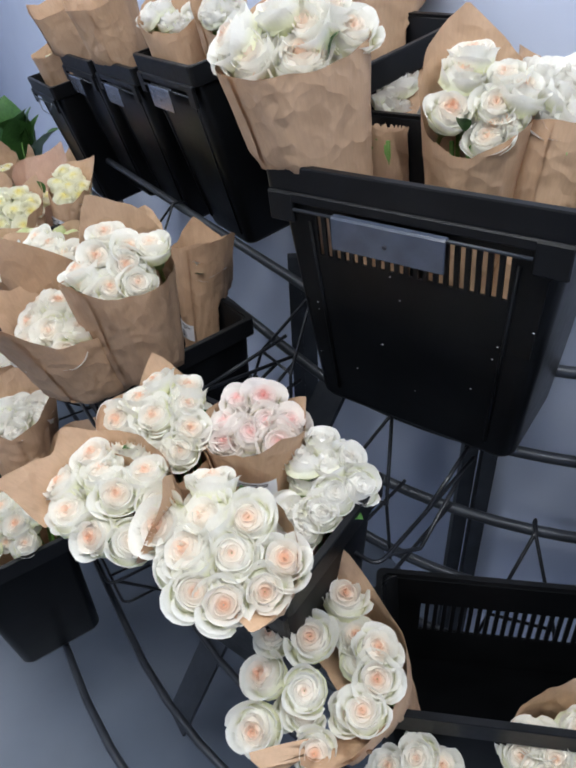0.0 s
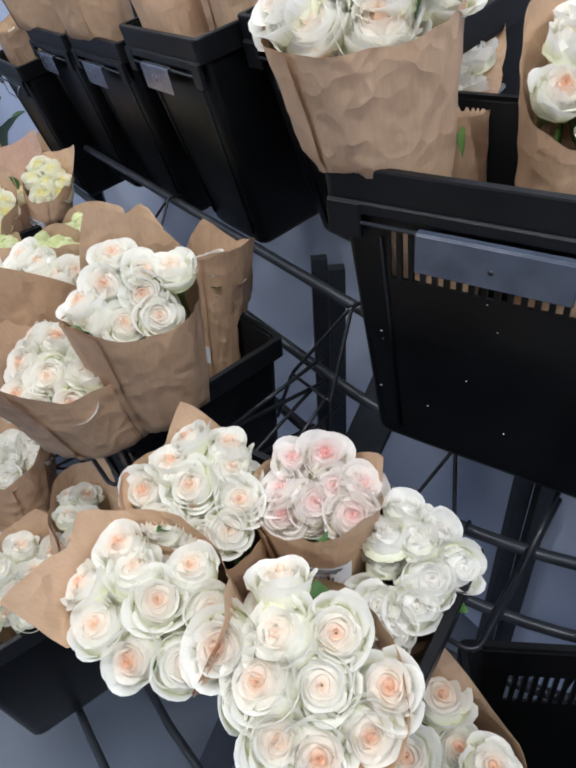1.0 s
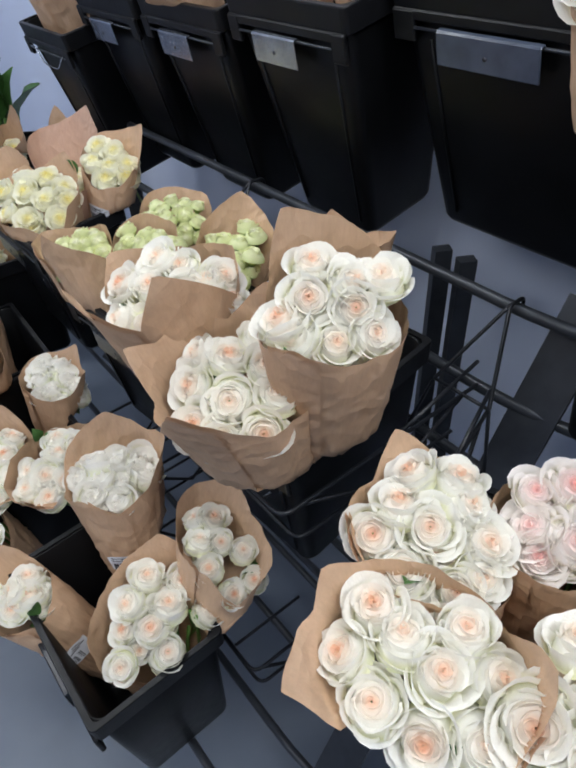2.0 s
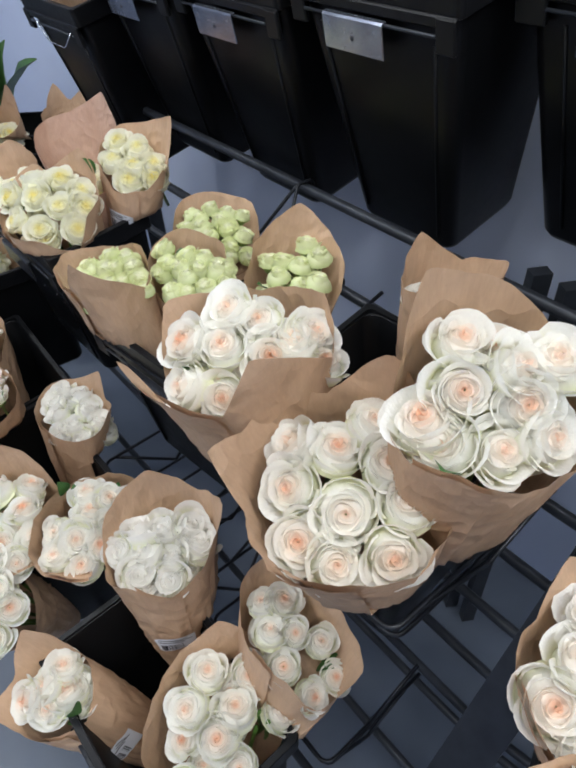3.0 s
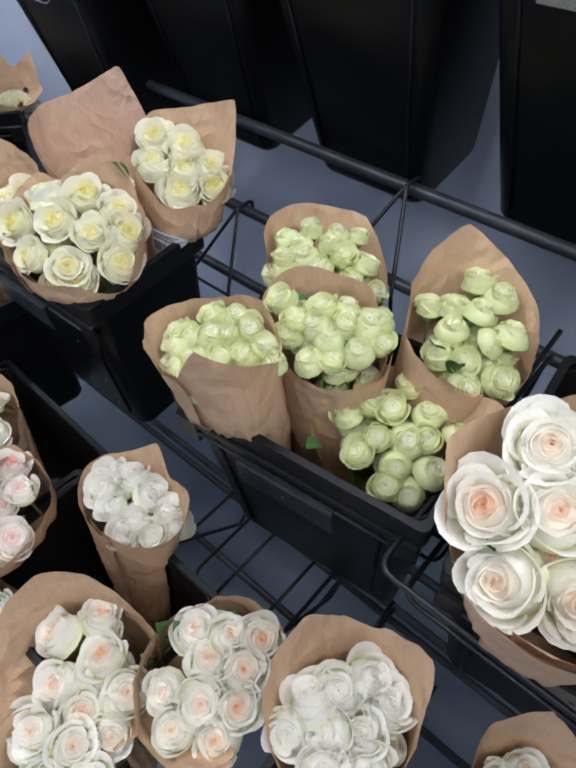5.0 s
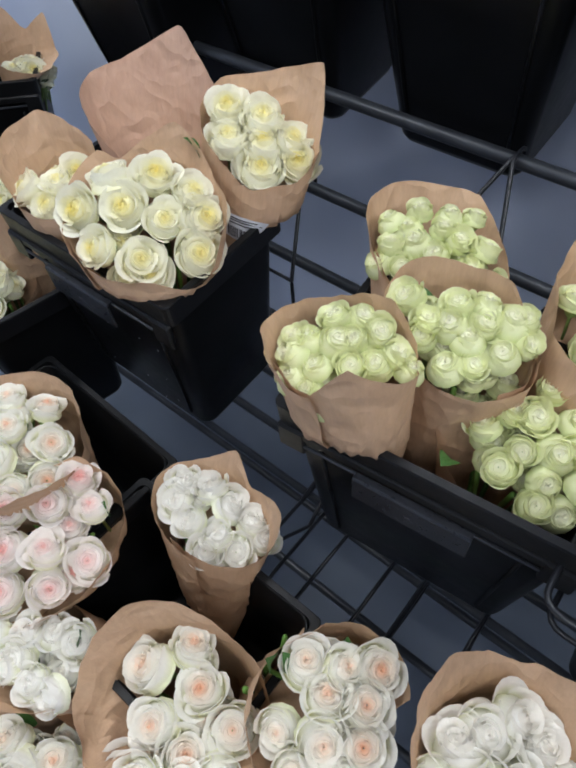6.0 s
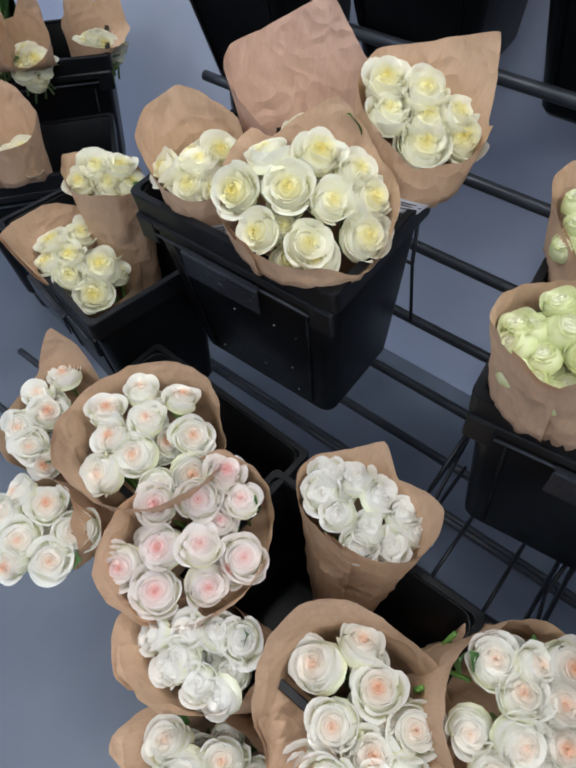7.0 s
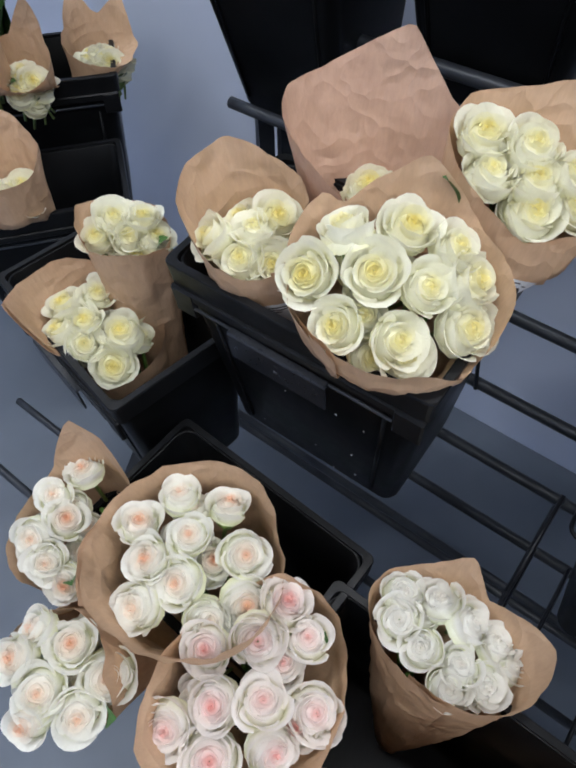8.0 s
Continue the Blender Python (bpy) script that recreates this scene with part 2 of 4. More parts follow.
# ---- the rack ----
rack = thing("flower_rack", pose(0, 0, 0), "dark grey steel tube rack with curved tiers", "rack")
RUNGS = [(1.0, -0.035), (0.86, 0.0), (0.725, 0.03), (0.59, 0.06), (0.455, 0.09), (0.32, 0.12), (0.185, 0.15)]
for z, d in RUNGS:
    path = []
    for k in range(49):
        p, _ = plan(-1.0 + 2.42 * k / 48, d)
        path.append((p.x, p.y, z))
    v, f = sweep(path, 0.0098, 10)
    part("tube", mesh_from("tube", v, f, STEEL), rack)
for s, d in ((-0.78, -0.15), (-0.36, -0.19), (0.15, -0.10), (1.40, -0.09)):
    for off in (-0.026, 0.026):
        p, _ = plan(s + off, d)
        v, f = sweep([(p.x, p.y, 1.0), (p.x, p.y, 0.0)], 0, flat=(0.030, 0.022))
        part("upright", mesh_from("upright", v, f, STEEL, False), rack)
(pa, _), (pb, _) = plan(-0.115, -0.09), plan(-0.065, 0.45)
v, f = sweep([(pa.x, pa.y, 1.02), (pb.x, pb.y, 0.10)], 0, flat=(0.075, 0.008))
part("brace", mesh_from("brace", v, f, STEEL, False), rack, "broad flat grey steel brace")
for s in (-0.6, 1.38):
    (pa, _), (pb, _) = plan(s, 0.0), plan(s, 0.62)
    v, f = sweep([(pa.x, pa.y, 0.72), (pb.x, pb.y, 0.06)], 0, flat=(0.05, 0.006))
    part("brace", mesh_from("brace", v, f, STEEL, False), rack, "flat grey steel brace")
for d, z in ((0.34, 0.30), (0.47, 0.295), (0.60, 0.29), (0.22, 0.30)):
    path = []
    for k in range(40):
        p, _ = plan(-0.9 + 2.6 * k / 39, d)
        path.append((p.x, p.y, z))
    v, f = sweep(path, 0.008, 8)
    part("shelf_tube", mesh_from("shelf_tube", v, f, STEEL), rack)


def hook(s, z, d, reach, drop, w=0.05):
    """A bent wire bracket: two legs from one hook over a tube to the side of a bucket."""
    e = thing("wire_hook", stand(s, d, z), "black bent wire hook hung on a rack tube", "hook", "wire hooks")
    for sx in (-1, 1):
        v, f = sweep(rounded_path([(0, 0.016, -0.02), (0, 0.016, 0.013), (0, -0.02, 0.015), (sx * w, -reach, -drop), (sx * w * 1.5, -reach - 0.02, -drop - 0.10)], 0.01), 0.0032, 6)
        part("leg", mesh_from("hook_leg", v, f, WIRE), e)
    v, f = sweep([(-w, -reach, -drop), (w, -reach, -drop)], 0.003, 6)
    part("crossbar", mesh_from("hook_crossbar", v, f, WIRE), e)
    return e


def wire_basket(s, d, z, width=0.35, reach=0.30, drop=0.10, turn=0.0):
    """An open wire cradle that carries a bucket: a U of wire with struts back to the tubes."""
    e = thing("wire_basket", stand(s, d, z, 0, turn), "black wire cradle holding a flower bucket on the rack", "wire basket", "wire baskets")
    h = width / 2
    runs = [("loop", [(-h, 0.02, 0.0), (-h, -reach, 0.0), (h, -reach, 0.0), (h, 0.02, 0.0)], 0.02), ("lower_loop", [(-h * 0.9, 0.0, -drop), (-h * 0.9, -reach * 0.9, -drop), (h * 0.9, -reach * 0.9, -drop), (h * 0.9, 0.0, -drop)], 0.02)]
    for sx in (-1, 1):
        runs += [("strut", [(sx * h, -0.01, 0.0), (sx * h * 0.95, -reach * 0.45, -drop), (sx * h, -reach * 0.9, 0.0)], 0.004), ("strut", [(sx * h, 0.01, 0.05), (sx * h, -reach * 0.5, 0.0)], 0.004), ("strut", [(sx * h * 0.4, 0.0, -drop), (sx * h * 0.4, -reach * 0.9, -drop)], 0.004)]
    for name, pts, r in runs:
        v, f = sweep(rounded_path(pts, r) if len(pts) > 2 else pts, 0.0034, 6)
        part(name, mesh_from(name, v, f, WIRE), e)
    return e


# ---- buckets ----
def bucket_meshes(W, D, H, taper, tag, vents=False, tag_mat=None):
    tag_mat = tag_mat or HOLDER
    out = {"size": (W, D, H, taper)}
    rings = []
    for z, k, off in ((0.0, taper, -0.012), (0.003, taper, -0.004), (0.012, taper, 0.0), (H * 0.5, (1 + taper) / 2, 0), (H - 0.004, 1, 0), (H, 1, -0.002), (H - 0.002, 1, -0.004), (H * 0.5, (1 + taper) / 2, -0.004), (0.014, taper, -0.004), (0.009, taper, -0.014)):
        rings.append([(x, y, z) for x, y in rounded_rect(W * k - 0.012 + 2 * off, D * k - 0.012 + 2 * off, 0.020, 5)])
    v, f = loft(rings, True, True)
    if vents:
        # the front wall's upper half is left out for the slatted panel
        f = [q for q in f if not (len(q) == 4 and all(v[i][1] < -D * 0.35 and v[i][2] > H * 0.45 for i in q) and max(abs(v[q[0]][0] - v[i][0]) for i in q) > W * 0.5)]
    out["body"] = mesh_from("bucket_body", v, f, PLASTIC)
    rings = []
    for z, off in ((H - 0.034, -0.003), (H - 0.034, 0.001), (H - 0.032, 0.004), (H + 0.002, 0.0055), (H + 0.004, 0.0045), (H + 0.004, -0.004), (H - 0.012, -0.0045)):
        rings.append([(x, y, z) for x, y in rounded_rect(W - 0.008 + 2 * off, D - 0.008 + 2 * off, 0.010, 4)])
    v, f = loft(rings)
    out["rim"] = mesh_from("bucket_rim", v, f, RIMPLASTIC, False)
    fy = -D / 2
    v, f = joined([box(sx * W * 0.44, fy - 0.001, H - 0.05, W * 0.1, 0.008, 0.04, 0.002) for sx in (-1, 1)] + [box(0, fy - 0.0005, H - 0.036, W * 0.98, 0.007, 0.014, 0.002)])
    out["shoulder"] = mesh_from("bucket_shoulder", v, f, RIMPLASTIC, False)
    v, f = sweep([(-W * 0.39, fy - 0.004, H - 0.051), (W * 0.39, fy - 0.004, H - 0.051)], 0.0022, 6)
    out["rail"] = mesh_from("bucket_rail", v, f, STEEL)
    v, f = joined([box(0, fy - 0.012, H - 0.068, tag, 0.003, 0.042, 0.001), box(0, fy - 0.008, H - 0.047, tag, 0.009, 0.003, 0.001)])
    out["tag_holder"] = mesh_from("tag_holder", v, f, tag_mat, False)
    v, f = sweep([(0, fy - 0.0125, H - 0.07), (0, fy - 0.0142, H - 0.07)], 0.003, 8)
    out["rivet"] = mesh_from("holder_hole", v, f, INK)
    k = lambda z: 1 - (1 - taper) * (1 - z / H)
    for side, sx in (("rib", -1),):
        z0, z1 = 0.03, H - 0.07
        v, f = sweep([(sx * W * 0.36 * k(z1), -D / 2 * k(z1) + 0.0055, z1), (sx * W * 0.36 * k(z0), -D / 2 * k(z0) + 0.0055, z0)], 0.0028, 6)
        out["rib"] = mesh_from("bucket_rib", v, f, PLASTIC)
    if vents:
        def panel(x0, x1, z0, z1):
            vv = []
            for z in (z0, z1):
                for x in (x0, x1):
                    for y in (0.0, 0.0038):
                        vv.append((x * k(z), -D / 2 * k(z) + 0.006 + y, z))
            return vv, [(0, 1, 3, 2), (4, 6, 7, 5), (0, 2, 6, 4), (1, 5, 7, 3), (0, 4, 5, 1), (2, 3, 7, 6)]
        h, za, zb = W / 2 - 0.02, H - 0.118, H - 0.056
        v, f = joined([panel(-h, h, H * 0.5, za), panel(-h, h, zb, H - 0.004), panel(-h, -0.135, za, zb), panel(0.135, h, za, zb)])
        out["front_panel"] = mesh_from("front_panel", v, f, PLASTIC, False)
        v, f = panel(-0.0032, 0.0032, za, zb)
        out["slat"] = mesh_from("slat", v, f, PLASTIC, False)
    return out


TYPES = {
    "mid": bucket_meshes(0.33, 0.215, 0.325, 0.84, 0.13, tag_mat=DARKTAG),
    "big": bucket_meshes(0.39, 0.215, 0.385, 0.84, 0.15, True),
    "tall": bucket_meshes(0.285, 0.25, 0.40, 0.72, 0.105, tag_mat=SILVER),
    "top": bucket_meshes(0.39, 0.215, 0.375, 0.80, 0.155),
    "deep": bucket_meshes(0.285, 0.30, 0.325, 0.84, 0.13, tag_mat=DARKTAG),
}
STANDS, BUCKETS = {}, {}


def bucket(key, kind, m, label, tag=True, tag_x=0.0, group="flower buckets"):
    e = thing("flower_bucket", m, label, "bucket", group)
    T = TYPES[kind]
    for k in ("body", "rim", "shoulder", "rail"):
        part(k, T[k], e)
    part("rib", T["rib"], e)
    part("rib", T["rib"], e, m=Matrix.Diagonal((-1, 1, 1, 1)))
    if tag:
        h = part("tag_holder", T["tag_holder"], e, "grey-blue plastic price tag holder", pose(tag_x, 0, 0))
        part("rivet", T["rivet"], h)
    STANDS[key] = (m, T["size"])
    BUCKETS[key] = e
    return e


def vents(e):
    part("front_panel", TYPES["big"]["front_panel"], e)
    for k in range(21):
        part("slat", TYPES["big"]["slat"], e, m=pose(-0.13 + 0.013 * k, 0, 0))


TOP = "tall black plastic bucket on the top tier of the rack"
bucket("top4", "top", stand(0.06, -0.21, 1.05, 13), TOP, tag_x=-0.03)
bucket("top3", "tall", stand(0.41, -0.15, 0.997, 11), TOP, tag_x=-0.015)
bucket("top2", "tall", stand(0.72, -0.15, 0.965, 11), TOP, tag_x=-0.015)
bucket("top1", "tall", stand(1.02, -0.145, 0.955, 11), TOP, tag_x=-0.015)
bucket("top0", "tall", stand(1.31, -0.10, 0.865, 11), TOP, tag=False)
b1 = bucket("b1", "big", pose(0.200, 0.822, 0.942, 0, 0, -37) @ pose(0, 0, 0, 6, 0, 0), "black plastic bucket with a vent grille, full of wrapped roses", tag_x=-0.015)
vents(b1)
MIDDLE = "black plastic bucket of wrapped roses on the middle tier"
bucket("green", "mid", stand(0.50, 0.262, 0.615, 5, 6.5), MIDDLE, tag_x=0.0)
bucket("yellow", "mid", stand(0.995, 0.265, 0.625, 5, 1), MIDDLE, tag_x=-0.01)
bucket("mid2", "deep", stand(0.164, 0.218, 0.635, 5, 5), MIDDLE)
bucket("midA", "mid", pose(-0.085, 0.642, 0.64, 0, 0, -37) @ pose(0, 0, 0, 5, 0, 0), MIDDLE)
bucket("midR", "mid", stand(-0.70, 0.10, 0.70, 6), "empty-looking black plastic bucket on the middle tier")
LOW = "black plastic bucket on the lowest tier of the rack"
bucket("low1", "mid", stand(1.0, 0.52, 0.325, 3, -2), LOW)
bucket("low2", "mid", stand(0.69, 0.575, 0.325, 3, 0), LOW)
bucket("low3", "mid", stand(0.19, 0.60, 0.325, 3, 0), LOW)
lr = bucket("lowR", "big", pose(0.27, 0.487, 0.38, 0, 0, 171), "black plastic bucket with a grille, standing half empty", tag=False)
vents(lr)
bucket("farN", "mid", pose(-1.01, 1.984, 0.44, 0, 0, -69) @ pose(0, 0, 0, 3, 0, 0), LOW)
bucket("farE", "mid", pose(-1.11, 2.417, 0.37, 0, 0, -6), "empty black plastic bucket beside the far wall", tag=False)
bucket("farF", "mid", pose(-1.057, 2.678, 0.475, 0, 0, -8), "black plastic bucket of cream roses near the far wall", tag=False)
for s, d, z, w, r in ((0.16, 0.06, 0.90, 0.37, 0.36), (0.50, 0.10, 0.70, 0.34, 0.14), (0.19, 0.30, 0.50, 0.36, 0.18), (-0.22, 0.04, 0.86, 0.36, 0.25), (0.57, 0.20, 0.57, 0.22, 0.27)):
    wire_basket(s, d, z, w, r)
for s, z, d in ((-0.245, 0.86, 0.0), (-0.50, 0.725, 0.03), (-0.02, 1.0, -0.035), (0.62, 1.0, -0.035), (0.50, 0.86, 0.0), (0.33, 0.725, 0.03), (0.93, 0.86, 0.0)):
    hook(s, z, d, 0.11, 0.10)


# ---- roses ----
def rose_mesh(name, mat, seed, heart=0.27, mid=6, outer=6, openness=0.6, closed=0.0):
    """A rose head of radius about 1: a coiled heart, upright middle petals, broad outer petals with rolled edges and a pointed tip."""
    rnd = random.Random(seed)
    verts, faces = [], []

    def grid(rows, cols, base):
        for a in range(rows - 1):
            for b in range(cols - 1):
                q = base + a * cols + b
                faces.append((q, q + 1, q + cols + 1, q + cols))

    # coiled heart: one ribbon wound outwards, its rim waved and turned out a little
    cols, base, ph = 52, 0, rnd.uniform(0, 6.28)
    turns = 2.7 + rnd.uniform(-0.3, 0.3)
    for a in range(4):
        for b in range(cols):
            t = b / (cols - 1)
            th = ph + turns * 6.283 * t
            r = (0.035 + heart * t ** 0.85) * (1 + 0.10 * math.sin(2.6 * th + ph))
            top = 0.36 - 0.10 * t + 0.045 * math.sin(1.9 * th) + 0.03 * math.sin(4.3 * th + ph) - 0.20 * max(0, t - 0.88) * 8 * 0.3
            r *= (1.10, 1.08, 0.98, 1.05)[a]
            z = (-0.55, -0.05, top - 0.05, top)[a]
            verts.append((r * math.cos(th), r * math.sin(th), z))
    grid(4, cols, 0)

    def petal(ang, foot, phi0, phi1, phi2, length, half, tip, spiral, wave):
        """Grown along its midline from the foot: phi is the slope outwards at the foot, the belly and the rolled edge."""
        rows, cols = 9, 9
        base = len(verts)
        pts = [[None] * cols for _ in range(rows)]
        ph = rnd.uniform(0, 6.28)
        side = rnd.uniform(0.7, 1.5), rnd.uniform(0.7, 1.5)
        for b in range(cols):
            u = -1 + 2 * b / (cols - 1)
            lng = length * (1 - tip * abs(u) ** 1.7 - 0.12 * max(0, abs(u) - 0.75) * 4)
            r, z = foot + spiral * u, -0.92
            roll = phi2 * (0.50 + 0.62 * abs(u) * side[u > 0] + 0.18 * math.sin(2.4 * u + ph))
            for a in range(rows):
                v = a / (rows - 1)
                w = half * (0.42 + 0.58 * math.sin(min(1, v * 1.5) * 1.5708))
                th = ang + u * w
                pts[a][b] = (r, th, z)
                if v < 0.5:
                    phi = phi0 + (phi1 - phi0) * min(1, v * 2.2)
                else:
                    e = max(0, (v - 0.60) / 0.40)
                    phi = phi1 + roll * e ** 1.6
                step = lng / (rows - 1)
                r = max(0.02, r + math.sin(phi) * step)
                z += math.cos(phi) * step
        for a in range(rows):
            v = a / (rows - 1)
            for b in range(cols):
                r, th, z = pts[a][b]
                u = -1 + 2 * b / (cols - 1)
                r *= 1 + wave * v * math.sin(3.1 * u + ph)
                z += 0.5 * wave * v * v * math.sin(4.7 * u + ph * 2)
                verts.append((r * math.cos(th), r * math.sin(th), z))
        grid(rows, cols, base)

    ang = rnd.uniform(0, 6.28)
    for i in range(mid):
        g = i / max(1, mid - 1)
        ang += 2.39996 + rnd.uniform(-0.2, 0.2)
        belly = heart + 0.05 + 0.17 * g
        petal(ang, belly * 0.55, radians(20), radians(rnd.uniform(2, 9) - 14 * closed), radians(20 + 26 * openness * g + rnd.uniform(-6, 10)), 1.30 - 0.05 * g + rnd.uniform(-0.05, 0.05), 1.25 - 0.2 * g, 0.16, 0.05, 0.03)
    for i in range(outer):
        g = i / max(1, outer - 1)
        ang += 2.39996 + rnd.uniform(-0.25, 0.25)
        petal(ang, 0.26 + 0.05 * g, radians(44 + 6 * g), radians(rnd.uniform(5, 12) + (9 * g) * openness - 24 * closed), radians((26 + 44 * openness * (0.5 + 0.5 * g)) * (1 - 0.6 * closed) * rnd.uniform(0.7, 1.25)), 1.30 - 0.10 * g + rnd.uniform(-0.06, 0.06), 1.02 + rnd.uniform(-0.1, 0.12), 0.20 + rnd.uniform(0, 0.08), 0.055, 0.045)
    # added cap that closes the cup below the rims, keeping the gaps bright
    base = len(verts)
    cup = ((0.02, 0.16), (heart * 0.8, 0.12), (heart + 0.08, 0.02), (heart + 0.18, -0.14), (0.56, -0.36), (0.62, -0.6))
    for r, z in cup:
        for k in range(12):
            t = k * 0.5236
            verts.append((r * math.cos(t), r * math.sin(t), z + 0.03 * math.sin(k * 2.1 + seed)))
    for a in range(len(cup) - 1):
        for k in range(12):
            faces.append((base + a * 12 + k, base + a * 12 + (k + 1) % 12, base + (a + 1) * 12 + (k + 1) % 12, base + (a + 1) * 12 + k))
    wide = sorted(math.hypot(v[0], v[1]) for v in verts)[int(len(verts) * 0.97)]
    verts = [(v[0] * 0.84 / wide, v[1] * 0.84 / wide, v[2] * 0.88) for v in verts]
    me = bpy.data.meshes.new(name)
    me.from_pydata(verts, [], faces)
    for p in me.polygons:
        p.use_smooth = True
    me.materials.append(mat)
    return me


def calyx_mesh():
    rings = []
    for z, r in ((-2.6, 0.08), (-1.25, 0.09), (-1.1, 0.26), (-0.9, 0.40), (-0.6, 0.52), (-0.45, 0.36)):
        rings.append([(r * math.cos(k * 1.0472), r * math.sin(k * 1.0472), z) for k in range(6)])
    v, f = loft(rings, True, True)
    return mesh_from("calyx", v, f, CALYX)


CALYX_MESH = calyx_mesh()
HEADS = {}
for kind, mat in PETALS.items():
    if kind == "green":
        HEADS[kind] = [rose_mesh("spray_rose", mat, 40 + k, 0.30, 5, 5, o, c) for k, (o, c) in enumerate(((0.5, 0.5), (0.3, 0.9), (0.7, 0.3), (0.2, 1.0)))]
    elif kind == "pale":
        HEADS[kind] = [rose_mesh("rose_head", mat, 60 + k, 0.20, 5, 5, o, c) for k, (o, c) in enumerate(((0.5, 0.25), (0.8, 0.1), (0.35, 0.4), (0.6, 0.15)))]
    elif kind == "cream":
        HEADS[kind] = [rose_mesh("rose_head", mat, 70 + k, 0.24, 6, 6, o, c) for k, (o, c) in enumerate(((0.9, 0.0), (0.6, 0.2), (0.75, 0.1), (0.45, 0.4), (1.0, 0.0)))]
    else:
        HEADS[kind] = [rose_mesh("rose_head", mat, 20 + k, 0.28, 6, 6, o, c) for k, (o, c) in enumerate(((0.9, 0.0), (0.6, 0.15), (0.4, 0.35), (0.75, 0.05), (0.5, 0.2)))]


def leaf_mesh(seed):
    rnd = random.Random(seed)
    verts, faces = [], []
    for a in range(7):
        v = a / 6
        w = 0.42 * math.sin(math.pi * min(1, v * 0.96 + 0.04)) ** 0.8 * (1 - 0.35 * v)
        for b in range(3):
            u = b - 1
            verts.append((u * w, v, 0.16 * abs(u) * w * 2 + 0.22 * math.sin(v * 2.4) + rnd.uniform(-0.015, 0.015)))
    for a in range(6):
        for b in range(2):
            q = a * 3 + b
            faces.append((q, q + 1, q + 4, q + 3))
    return mesh_from("leaf", verts, faces, LEAF)


LEAVES = [leaf_mesh(k) for k in range(3)]


# ---- wrapped bouquets ----
FACE = radians(50)  # the wraps open towards the aisle's end

def wrap_mesh(L, r_low, mx, my, cant, tips, back, front, seed, over, mat, hold, world_m, rim=()):
    """A sheet rolled to a cone: foot at z 0, mouth near z L, its edge rising to the tips (angle, height, width in degrees). Inside its bucket it is pressed in by the walls."""
    rnd = random.Random(seed)
    cols, rows = 96, 28
    verts, faces = [], []
    turn = 2 * math.pi * (1 + over)
    start = radians(rnd.uniform(200, 340))
    off = Vector((rnd.uniform(0, 50), rnd.uniform(0, 50), 0))
    if hold:
        to_b = hold[0].inverted() @ world_m
        from_b = to_b.inverted()
        W, D, H, taper = hold[1]
    for b in range(cols + 1):
        lap = b / cols
        th = start + turn * lap
        c, sn = math.cos(th), math.sin(th)
        R = 1 / math.sqrt((c / mx) ** 2 + (sn / my) ** 2)
        mid = 0.5 + 0.5 * math.sin(th - FACE)
        top = L * (1 + front + (back - front) * mid) + R * (cant[0] * c + cant[1] * sn)
        corner = 0.0
        if rim:
            # the sheet's edge runs straight from corner to corner: (angle, height over the mouth)
            deg = math.degrees(th) % 360
            after = next((i for i, q in enumerate(rim) if q[0] > deg), 0)
            (a0, h0), (a1, h1) = rim[after - 1], rim[after]
            f = ((deg - a0) % 360) / (((a1 - a0) % 360) or 360)
            top = L + h0 + (h1 - h0) * f
        for a, h, w in () if rim else tips:
            dd = abs((math.degrees(th - FACE) - a + 180) % 360 - 180)
            rise = 0.7 * h * max(0.0, 1 - dd / w) ** 1.1
            top += rise
            corner = max(corner, min(1.0, rise / 0.04))
        top += 0.005 * noise.noise(Vector((lap * 11, 0, 0)) + off)
        for a in range(rows):
            v = a / (rows - 1)
            z = top * v
            k = z / L
            r = r_low + (R - r_low) * k ** 0.9 if k <= 1 else R + (R - r_low) * (k - 1) * (1.5 + 0.5 * corner)
            wob = noise.noise(Vector((c * 1.5, sn * 1.5, k * 2.2)) + off)
            fold = abs(noise.noise(Vector((c * 2.6, sn * 2.6, k * 3.6)) + off * 1.7))
            r *= 1 + 0.05 * wob - 0.07 * fold * min(1, k * 1.5) + 0.015 * noise.noise(Vector((c * 6, sn * 6, k * 8)) + off)
            ridge = 1 - abs(noise.noise(Vector((c * 4.5 + k, sn * 4.5, k * 7)) + off * 0.6)) * 2.2
            ridge2 = 1 - abs(noise.noise(Vector((c * 9, sn * 9 - k * 4, k * 10)) - off)) * 2.2
            r += 0.005 * lap + (0.0038 * max(0, ridge) ** 3 + 0.0022 * max(0, ridge2) ** 3) * min(1, k * 2) * (1 - 0.75 * min(1, max(0, v - 0.55) / 0.4))
            p = Vector((r * c, r * sn, z))
            if hold:
                q = to_b @ p
                if q.z < H + 0.05:
                    g = 1 - (1 - taper) * (1 - max(q.z, 0) / H)
                    hx, hy = W / 2 * g - 0.016, D / 2 * g - 0.016
                    ease = max(0.0, (q.z - H + 0.012) / 0.05)
                    hx, hy = hx + 0.12 * ease, hy + 0.12 * ease
                    q.x = max(-hx, min(hx, q.x))
                    q.y = max(-hy, min(hy, q.y))
                    q.z = max(q.z, 0.016)
                    p = from_b @ q
            verts.append(p)
    for b in range(cols):
        for a in range(rows - 1):
            q = b * rows + a
            faces.append((q, q + rows, q + rows + 1, q + 1))
